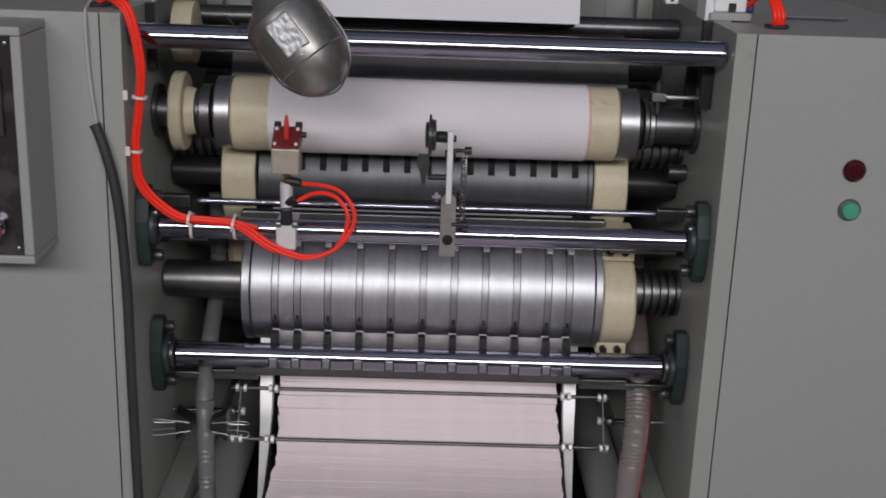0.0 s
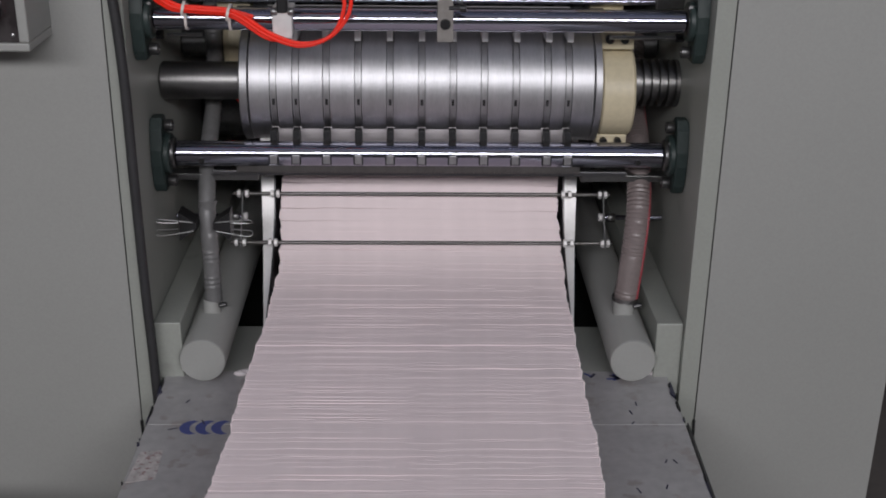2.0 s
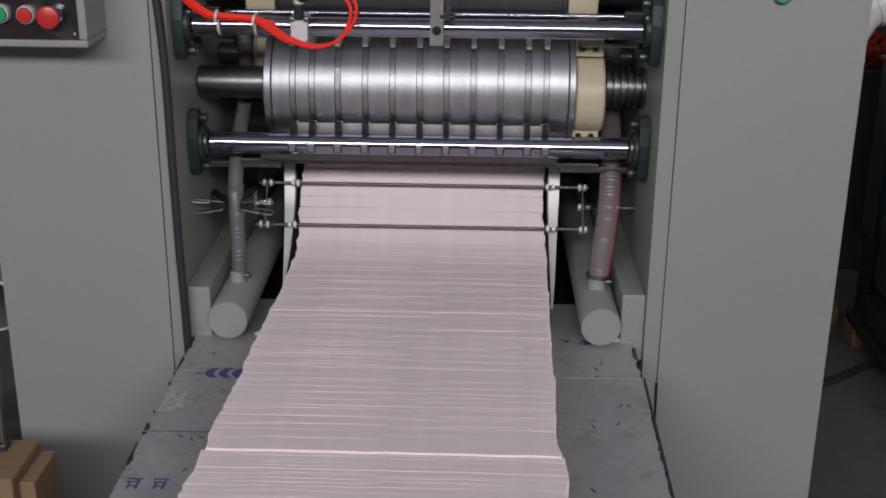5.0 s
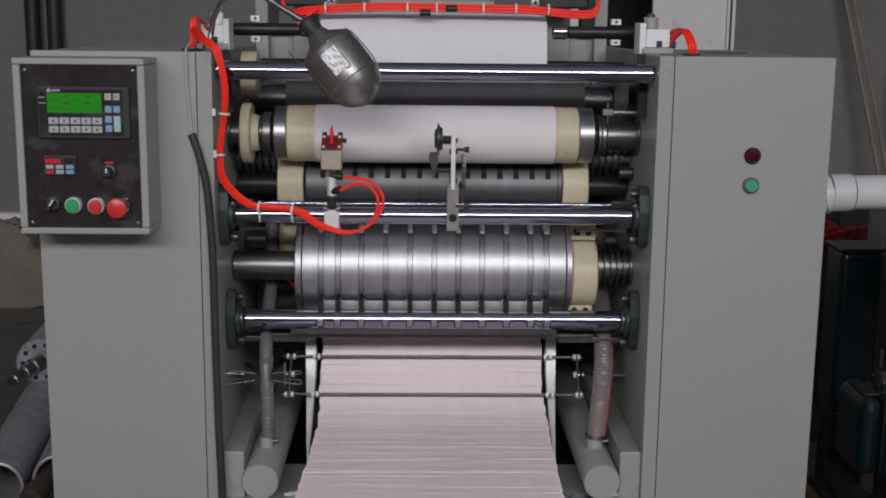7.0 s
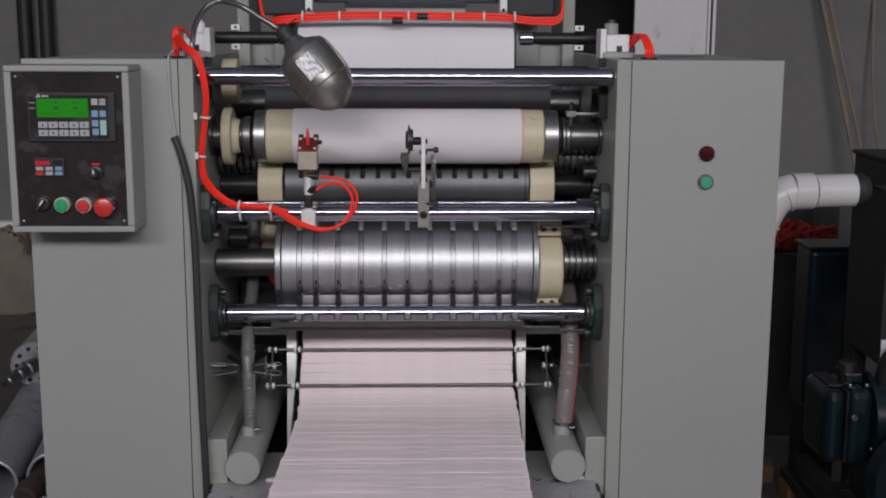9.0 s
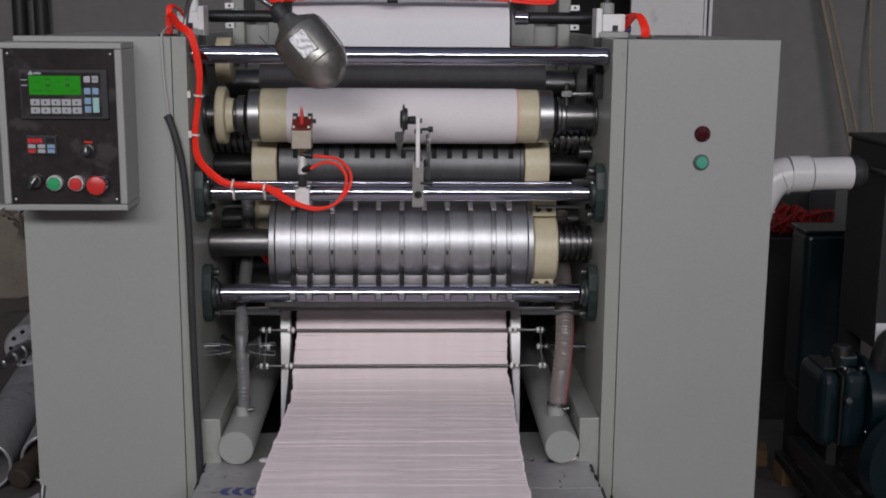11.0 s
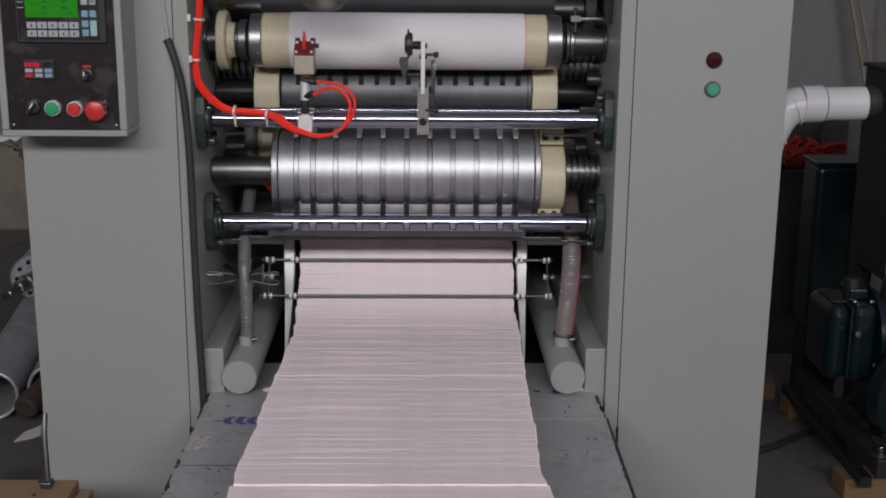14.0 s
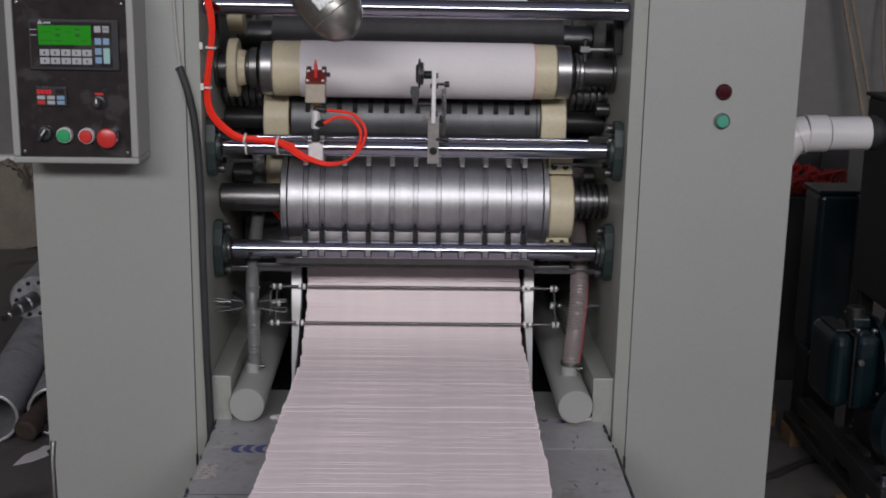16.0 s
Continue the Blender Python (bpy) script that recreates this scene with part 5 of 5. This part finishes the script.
part("label_plate", box(B(), 1.402, 1.47, 0.945, 0.9495, 0.635, 0.70, 0.001), M_DOOR, tank, "pale label plate")
part("valve_stem", rod(B(), (1.37, 0.985, 1.15), (1.395, 0.90, 1.15), 0.008, 12), M_STEEL, tank)
drum = thing("blower_housing", (1.34, 1.43, 0), "dark teal upright blower housing", "machine")
part("shell", box(B(), 1.385, 1.53, 1.56, 1.72, 0.30, 0.855, 0.02, 4), M_TEAL, drum)
part("top_rim", box(B(), 1.38, 1.535, 1.555, 1.725, 0.856, 0.868, 0.004), M_TEAL, drum)
part("foot", box(B(), 1.395, 1.515, 1.57, 1.71, 0.0, 0.30, 0.01), M_BLACK, drum)
pump = thing("vacuum_pump", (1.42, 0.95, 0), "dark teal vacuum pump and motor on a steel base", "pump")
part("end_cover", box(B(), 1.205, 1.268, 0.825, 1.035, 0.355, 0.582, 0.032, 4), M_TEAL, pump, "rounded square end cover")
part("gasket", box(B(), 1.2685, 1.2745, 0.832, 1.028, 0.362, 0.575, 0.0), M_BLACK, pump)
part("casing", box(B(), 1.275, 1.3465, 0.825, 1.035, 0.350, 0.580, 0.024, 4), M_TEAL, pump)
part("top_plate", box(B(), 1.222, 1.262, 0.86, 1.00, 0.5825, 0.589, 0.002), M_DKGREY, pump, "dark top plate")
part("side_bolt", rod(B(), (1.285, 0.8245, 0.505), (1.285, 0.806, 0.505), 0.010, 6), M_STEEL, pump)
for x in (1.285, 1.333):
    part("cover_bolt", rod(B(), (x, 0.86, 0.5802), (x, 0.86, 0.592), 0.008, 6), M_STEEL, pump)
part("flange", lathe(B(), (1.347, 0.93, 0.47), (1, 0, 0), [(0, 0.104), (0.002, 0.138), (0.018, 0.138), (0.022, 0.120), (0.30, 0.120)], 32), M_TEAL, pump)
part("terminal_box", box(B(), 1.285, 1.338, 0.90, 0.99, 0.5805, 0.612, 0.006), M_TEAL, pump)
part("port", rod(B(), (1.30, 0.93, 0.57), (1.30, 0.93, 0.64), 0.026, 20), M_DARKSTEEL, pump)
part("elbow_port", tube(B(), [(1.40, 0.90, 0.58), (1.41, 0.88, 0.66), (1.45, 0.86, 0.69), (1.52, 0.86, 0.69)], 0.03, 16, 5), M_DARKSTEEL, pump)
part("wheel", lathe(B(), (1.405, 0.74, 0.36), (0.35, -1, 0), [(0, 0.09), (0.004, 0.135), (0.05, 0.135), (0.055, 0.11), (0.056, 0.03), (0.08, 0.028)], 36), M_TEAL, pump, "dark teal belt guard")
for i in range(4):
    a = i * math.pi / 2 + 0.5
    part("bolt", rod(B(), (1.3465, 0.93 + 0.128 * math.cos(a), 0.47 + 0.128 * math.sin(a)), (1.338, 0.93 + 0.128 * math.cos(a), 0.47 + 0.128 * math.sin(a)), 0.007, 6), M_STEEL, pump)
for x in (1.30, 1.76):
    part("base_rail", box(B(), x, x + 0.045, 0.62, 1.36, 0.145, 0.20, 0.003), M_DKGREY, pump, "dark steel base rail")
    part("skid", box(B(), x + 0.002, x + 0.036, 0.73, 1.50, 0.066, 0.100, 0.003), M_DKGREY, pump)
    for y in (0.80, 1.04):
        part("spacer", box(B(), x + 0.006, x + 0.030, y, y + 0.06, 0.1002, 0.1448), M_BLACK, pump)
for y in (0.79, 1.03):
    part("cross_plate", box(B(), 1.3455, 1.7595, y, y + 0.07, 0.160, 0.1995, 0.003), M_DKGREY, pump)
part("foot_block", box(B(), 1.365, 1.50, 0.80, 1.04, 0.2, 0.355, 0.01), M_BLACK, pump)
for x, y in ((1.395, 0.805), (1.395, 1.085), (1.322, 0.66)):
    part("anchor_bolt", rod(B(), (x, y, 0.1996), (x, y, 0.228), 0.011, 6), M_CHROME, pump)
    part("washer", rod(B(), (x, y, 0.1996), (x, y, 0.204), 0.018, 16), M_STEEL, pump)
for x, y, w, l, h, r in ((1.19, 1.535, 0.085, 0.12, 0.085, 4), (1.335, 1.455, 0.070, 0.09, 0.0655, 5), (1.28, 1.65, 0.08, 0.10, 0.06, -12), (1.352, 0.84, 0.15, 0.10, 0.0655, 3)):
    b = box(B(), -w / 2, w / 2, -l / 2, l / 2, 0, h, 0.003)
    bmesh.ops.transform(b, matrix=pose(x, y, 0, 0, 0, r), verts=b.verts)
    single("timber_block", b, M_WOOD, "rough pine block lying on the floor", "wood block", "timber offcuts")
single("floor_cable", tube(B(), [(0.86, 1.18, 0.012), (1.0, 1.12, 0.012), (1.14, 1.13, 0.012), (1.24, 1.20, 0.012), (1.33, 1.27, 0.012), (1.50, 1.30, 0.012)], 0.011, 10, 8), M_RUBBER, "black cable lying on the concrete floor", "cable")
# red mesh sacking on a rack behind
M_NET = mat("dull_red_net", (0.30, 0.015, 0.012), 0.7, var=0.3)
sack = thing("red_netting", (1.35, 2.2, 0), "bundle of red netting on a low stand", "netting")
part("stand", box(B(), 1.36, 1.76, 2.1, 2.45, 0, 0.742, 0.004), M_DKGREY, sack, "dark steel stand")
part("side_board", box(B(), 1.672, 1.76, 2.1, 2.45, 0.7425, 0.93, 0.004), M_WALL, sack, "grey side board")
part("back_board", box(B(), 1.36, 1.6715, 2.40, 2.45, 0.7425, 0.93, 0.004), M_DKGREY, sack)
for i in range(70):
    rr = random.Random(i)
    p = Vector((1.40 + rr.random() * 0.24, 2.12 + rr.random() * 0.2, 0.746))
    q = [p, p + Vector((rr.uniform(-0.08, 0.08), rr.uniform(-0.04, 0.05), 0.02 + rr.random() * 0.085)), p + Vector((rr.uniform(-0.16, 0.16), rr.uniform(-0.03, 0.06), 0.002 + rr.random() * 0.05))]
    for v in q:
        v.x = min(max(v.x, 1.375), 1.662)
    part("strand", tube(B(), q, 0.006, 5, 4), M_NET, sack)
# battens leaning on the back wall
for x0, x1, y0, r in ((2.76, 2.42, 4.80, 0.014), (2.80, 2.46, 4.76, 0.011), (2.95, 2.92, 4.85, 0.009)):
    b = tube(B(), [(x0 + 0.17, y0, 0.0), (x0 - 0.03, y0 + 0.16, 1.0), (x1, 5.17, 1.78 if r < 0.01 else 2.4)], r, 6, 3)
    single("batten", b, M_STICK, "weathered wooden batten leaning on the wall", "wood batten", "leaning battens")


# ---------- doorway and sheet door behind ----------
door = thing("door_1", (1.64, YB - 0.05, 0), "white sheet-metal door standing before a dark doorway", "door", kind="structure")
part("leaf", box(B(), 1.41, 1.865, YB - 0.06, YB - 0.02, 0.02, 2.4, 0.004), M_DOOR, door)
part("door_edge", box(B(), 1.868, 1.885, YB - 0.065, YB - 0.002, 0.0, 2.4, 0.002), M_DOOR, door)
part("door_frame", box(B(), 1.905, 1.925, YB - 0.04, YB - 0.002, 0.0, 2.4, 0.002), M_DOOR, door)
part("jamb", box(B(), 0.90, 0.96, YB - 0.03, YB - 0.002, 0.0, 2.4, 0.002), M_DOOR, door)
# added black boxes: the doorway's darkness is put into their colour
single("doorway_shade_back", box(B(), 0.7, 2.2, YB + 0.9, YB + 1.0, 0, 2.6), M_VOID, "black box standing for the dark beyond the doorway", "backdrop", kind="structure")
single("doorway_shade_top", box(B(), 0.7, 2.2, YB + 0.2, YB + 1.0, 2.6, 2.7), M_VOID, "added black cover keeping light out above the doorway", "backdrop", kind="structure")
for nm, a in (("doorway_shade_side_1", 0.6), ("doorway_shade_side_2", 2.2)):
    single(nm, box(B(), a, a + 0.1, YB + 0.2, YB + 1.0, 0, 2.7), M_VOID, "added black cover keeping light out beside the doorway", "backdrop", kind="structure")


# ---------- beside the machine, west ----------
def core_tube(p0, p1, r, wall_t, label):
    d = Vector(p1) - Vector(p0)
    l = d.length
    return single("core_tube", lathe(B(), p0, d, [(0.002, r - wall_t), (0, r - wall_t * 0.5), (0.002, r), (l, r), (l, r - wall_t), (0.3, r - wall_t), (0.002, r - wall_t)], 36, False), M_CORE, label, "tube", "stacked tubes")


core_tube((-1.40, 1.40, 0.088), (-1.62, 3.1, 0.088), 0.087, 0.010, "scuffed zinc-coated tube lying on the floor")
core_tube((-1.215, 1.47, 0.088), (-1.43, 3.1, 0.088), 0.087, 0.010, "scuffed zinc-coated tube lying on the floor")
core_tube((-1.535, 2.34, 0.244), (-1.60, 3.3, 0.250), 0.087, 0.010, "zinc-coated tube lying on two others")
fl = thing("flanged_shaft", (-1.53, 2.33, 0.16), "steel shaft with a drilled flange lying on the tubes", "shaft")
dd = Vector((0.42, -1, -0.05)).normalized()
c = Vector((-1.530, 2.33, 0.252))
fp = part("flange", lathe(B(), c, dd, [(0, 0.088), (0.004, 0.092), (0.022, 0.092), (0.026, 0.088), (0.027, 0.04)], 40), M_CORE, fl, "drilled round flange")
_, u, v = frame_at(dd)
for i in range(10):
    a = i * math.pi / 5
    q = c + dd * 0.026 + (u * math.cos(a) + v * math.sin(a)) * 0.068
    part("bolt_hole", rod(B(), q - dd * 0.002, q + dd * 0.001, 0.0095, 14), M_BLACK, fp)
sd = Vector((-0.42, -1, -0.22)).normalized()
part("spindle", lathe(B(), c + dd * 0.024, sd, [(0, 0.034), (0.05, 0.034), (0.055, 0.027), (0.10, 0.027), (0.105, 0.020), (0.16, 0.020), (0.165, 0.014), (0.185, 0.014)], 24), M_STEEL, fl)
single("iron_lump", lathe(B(), (-1.285, 1.375, 0.052), (0.10, 0.60, 0.14), [(0, 0.030), (0.006, 0.040), (0.05, 0.044), (0.055, 0.034), (0.30, 0.034)], 18), M_RUST, "rusty stub of shaft poking out of a tube", "scrap")
tarp = B()
bmesh.ops.create_grid(tarp, x_segments=46, y_segments=46, size=0.5)
for vtx in tarp.verts:
    x, y = vtx.co.x * 2, vtx.co.y * 2
    e = max(abs(x), abs(y))
    h = 0.44 * max(0.0, 1 - max(0, e - 0.55) / 0.42) ** 0.6
    n1 = noise.noise(Vector((x * 2.2, y * 2.2, 1.3)))
    n2 = noise.noise(Vector((x * 6, y * 6, 4.1)))
    fold = abs(noise.noise(Vector((x * 7 + y * 3, y * 2.5 - x, 2.2))))
    vtx.co = Vector((-2.70 + x * 0.80 + n1 * 0.05, 4.62 + y * 0.42 + n2 * 0.03, max(0.004, h * (1 - 0.25 * x) - fold * 0.16 * (h > 0.02) + n1 * 0.14 * (h > 0.02) + n2 * 0.035)))
for f in tarp.faces:
    f.smooth = True
ret = bmesh.ops.solidify(tarp, geom=tarp.faces[:], thickness=0.004)
single("tarpaulin", tarp, M_CLOTH, "grey-brown tarpaulin draped over a heap", "tarpaulin")
th = thing("side_shaft", (-0.80, 0.45, 1.18), "bright stub shaft standing out of the cabinet side", "shaft")
part("stub", rod(B(), (-0.774, 0.45, 1.185), (-0.93, 0.45, 1.185), 0.016, 20), M_STEEL, th)
part("sleeve", rod(B(), (-0.774, 0.45, 1.185), (-0.80, 0.45, 1.185), 0.026, 20), M_STEEL, th)
th = thing("white_sheet_bale", (-2.5, 5.14, 0), "pale wrapped bale standing behind the tarpaulin", "bale")
part("bale", box(B(), -3.2, -1.95, 5.09, 5.19, 0, 0.385, 0.02, 3), M_DOOR, th)
scrap = B()
plate(scrap, [(-1.275, 1.215), (-1.225, 1.245), (-1.185, 1.30), (-1.205, 1.335), (-1.19, 1.385), (-1.225, 1.375), (-1.235, 1.34), (-1.265, 1.30)], "z", 0.001, 0.003)
single("paper_scrap", scrap, M_PAPER, "torn white paper scrap on the floor", "paper scrap")
rod_th = thing("bolted_rod", (-0.670, -0.33, 0.577), "dark chromed steel rod bolted upright on the pine beam", "rod")
part("rod", tube(B(), [(-0.668, -0.333, 0.590), (-0.670, -0.328, 0.63), (-0.673, -0.318, 0.68), (-0.672, -0.308, 0.715)], 0.0055, 12, 6), M_STEEL, rod_th)
part("foot_plate", box(B(), -0.679, -0.660, -0.345, -0.321, 0.5772, 0.590, 0.002), M_DARKSTEEL, rod_th, "dark steel foot plate")
pal = thing("timber_bench", (-1.0, -0.36, 0), "raw pine beam bench standing before the cabinet", "bench")
part("beam", box(B(), -1.60, -0.620, -0.43, -0.300, 0.45, 0.577, 0.003), M_PINE, pal, "sawn pine beam")
part("end_block", box(B(), -0.619, -0.592, -0.41, -0.305, 0.40, 0.560, 0.003), M_PINE, pal)
for x in (-1.5, -0.72):
    part("leg", box(B(), x, x + 0.08, -0.42, -0.31, 0, 0.4498, 0.003), M_PINE, pal)
for x, y in ((-0.690, -0.312), (-0.684, -0.368), (-1.0, -0.34)):
    part("nail_hole", rod(B(), (x, y, 0.5765), (x, y, 0.5782), 0.004, 12), M_BLACK, pal)
pipe_w = thing("wall_pipe", (-2.6, 5.1, 0), "dark pipes running up the back wall", "pipe")
for i, x in enumerate((-2.35, -2.22)):
    part("pipe", rod(B(), (x, 5.12, 0), (x, 5.12, 5.9), 0.045, 16), M_DKGREY, pipe_w)


# ---------- the towel stack: folded sheets creeping out over the board ----------
LINE = smooth_path([(0, 0.385, 1.005), (0, 0.352, 0.945), (0, 0.290, 0.846), (0, 0.226, 0.776), (0, 0.155, 0.748), (0, 0.06, 0.739), (0, -0.10, 0.738), (0, -0.50, 0.738), (0, -1.05, 0.738)], 24)
CUM = [0.0]
for p, q in zip(LINE, LINE[1:]):
    CUM.append(CUM[-1] + (q - p).length)


def on_line(s):
    """The place and the angle of a sheet that has gone s metres down the chute; near the nip the sheets lie closer."""
    if s < 0.06:
        s = 0.06 * math.exp((s - 0.06) / 0.06)
    i = max(0, min(len(LINE) - 2, int(np.searchsorted(CUM, s)) - 1))
    f = (s - CUM[i]) / (CUM[i + 1] - CUM[i])
    p = LINE[i].lerp(LINE[i + 1], f)
    a, b = LINE[max(i - 2, 0)], LINE[min(i + 3, len(LINE) - 1)]
    d = (b - a).normalized()
    return p, math.degrees(math.atan2(-d.z, -d.y))


PITCH, SPEED, COUNT = 0.0050, 0.0076, 306
towel = thing("towel_stack", (0, 0, 0.636), "long stack of pinkish white folded paper towels sliding over the board", "paper towels")


def folded_towel(k, w):
    rr = random.Random(40 + k)
    bm = B()
    n = 44
    rows = []
    ph = [rr.random() * 50 for _ in range(4)]
    deep = (0.00006, 0.0001, 0.00014, 0.0002, 0.00026, 0.00034, 0.0005, 0.0009, 0.0016)[k]
    for i in range(n + 1):
        x = -w + 2 * w * i / n
        wob = 0.0005 * noise.noise(Vector((x * 4.5, ph[0], 0))) + 0.0002 * noise.noise(Vector((x * 30, ph[1], 0)))
        sh = 0.0034 * noise.noise(Vector((x * 21, 0.7, 3))) * (0.35 + 2.2 * max(0, x + 0.05)) + 0.0007 * noise.noise(Vector((x * 14, ph[2], 3)))
        g = deep * max(0.03, 0.3 + 2.0 * noise.noise(Vector((x * 5, ph[3], 7))))
        end = 0.0 if 0 < i < n else -0.0003
        rows.append([bm.verts.new(c) for c in ((x, 0.0024 + sh, -0.100), (x, 0.0027 + sh, -g + wob), (x, 0.0015 + sh, -g * 0.3 + wob + end), (x, sh, wob + end), (x, -0.0015 + sh, -g * 0.3 + wob + end), (x, -0.0027 + sh, -g + wob), (x, -0.0024 + sh, -0.100))])
    for a, b in zip(rows, rows[1:]):
        for i in range(7):
            bm.faces.new((a[i], a[(i + 1) % 7], b[(i + 1) % 7], b[i])).smooth = 0 < i < 5
    bm.faces.new(rows[0][::-1])
    bm.faces.new(rows[-1])
    return mesh_of("folded_towel", bm, M_TOWEL)


sheet_meshes = [folded_towel(k, 0.249) for k in range(9)]
wide_meshes = [folded_towel(k, 0.2545) for k in range(9)]
SHEETS = []
srng = random.Random(7)
run_x = 0.0
STEP = 1.077   # way gone by the first sheet of the batch before, which lies lower and wider
s0 = -0.14
for i in range(COUNT):
    s0 += PITCH * (0.82 + 0.26 * srng.random())
    ahead = s0 - STEP
    pick = min(8, int(srng.random() ** 3.8 * 9))
    if s0 < 0.22:
        pick = min(pick, 2)
    ob = new("folded_towel", (wide_meshes if ahead > 0 else sheet_meshes)[pick])
    ob.parent = towel
    ob.matrix_parent_inverse = Matrix.Translation(-Vector(towel.location))
    run_x = run_x * 0.86 + srng.uniform(-0.0019, 0.0019)
    lift = srng.gauss(0, 0.00006) + 0.0009 * noise.noise(Vector((s0 * 22, 3.1, 0))) + (0.0006 if srng.random() < 0.02 else 0)
    if ahead > 0:
        lift -= 0.0009
    elif ahead > -0.06:
        lift += 0.0022 * (ahead + 0.06) / 0.06
    SHEETS.append((ob, s0, run_x, lift, srng.uniform(-0.25, 0.25)))


def sheet_pose(rec, t):
    ob, s0, dx, lift, skew = rec
    p, ang = on_line(s0 + SPEED * t)
    drift = -0.030 * max(0.0, 0.05 - p.y)
    return pose(drift + dx, p.y, p.z, ang, 0, 0) @ pose(0, 0, lift * (0.3 + 0.7 * min(1, max(0, (0.16 - p.y) / 0.16))), 0, 0, skew)


def motions():
    steps = [0.2 * i for i in range(81)]
    walk(roller_mid, [(t, pose(0, MID[0], MID[1], 360 * (t - 15.0) - 28)) for t in steps])
    walk(roller_low, [(t, pose(0, LOW[0], LOW[1], -307 * t)) for t in steps])
    quick = [16.0 * i / 104 for i in range(105)]
    walk(roller_up, [(t, pose(0, UP[0], UP[1], -400 * t)) for t in quick])
    for rec in SHEETS:
        walk(rec[0], [(t, sheet_pose(rec, t)) for t in (0.0, 4.0, 8.0, 12.0, 16.0)])


motions()
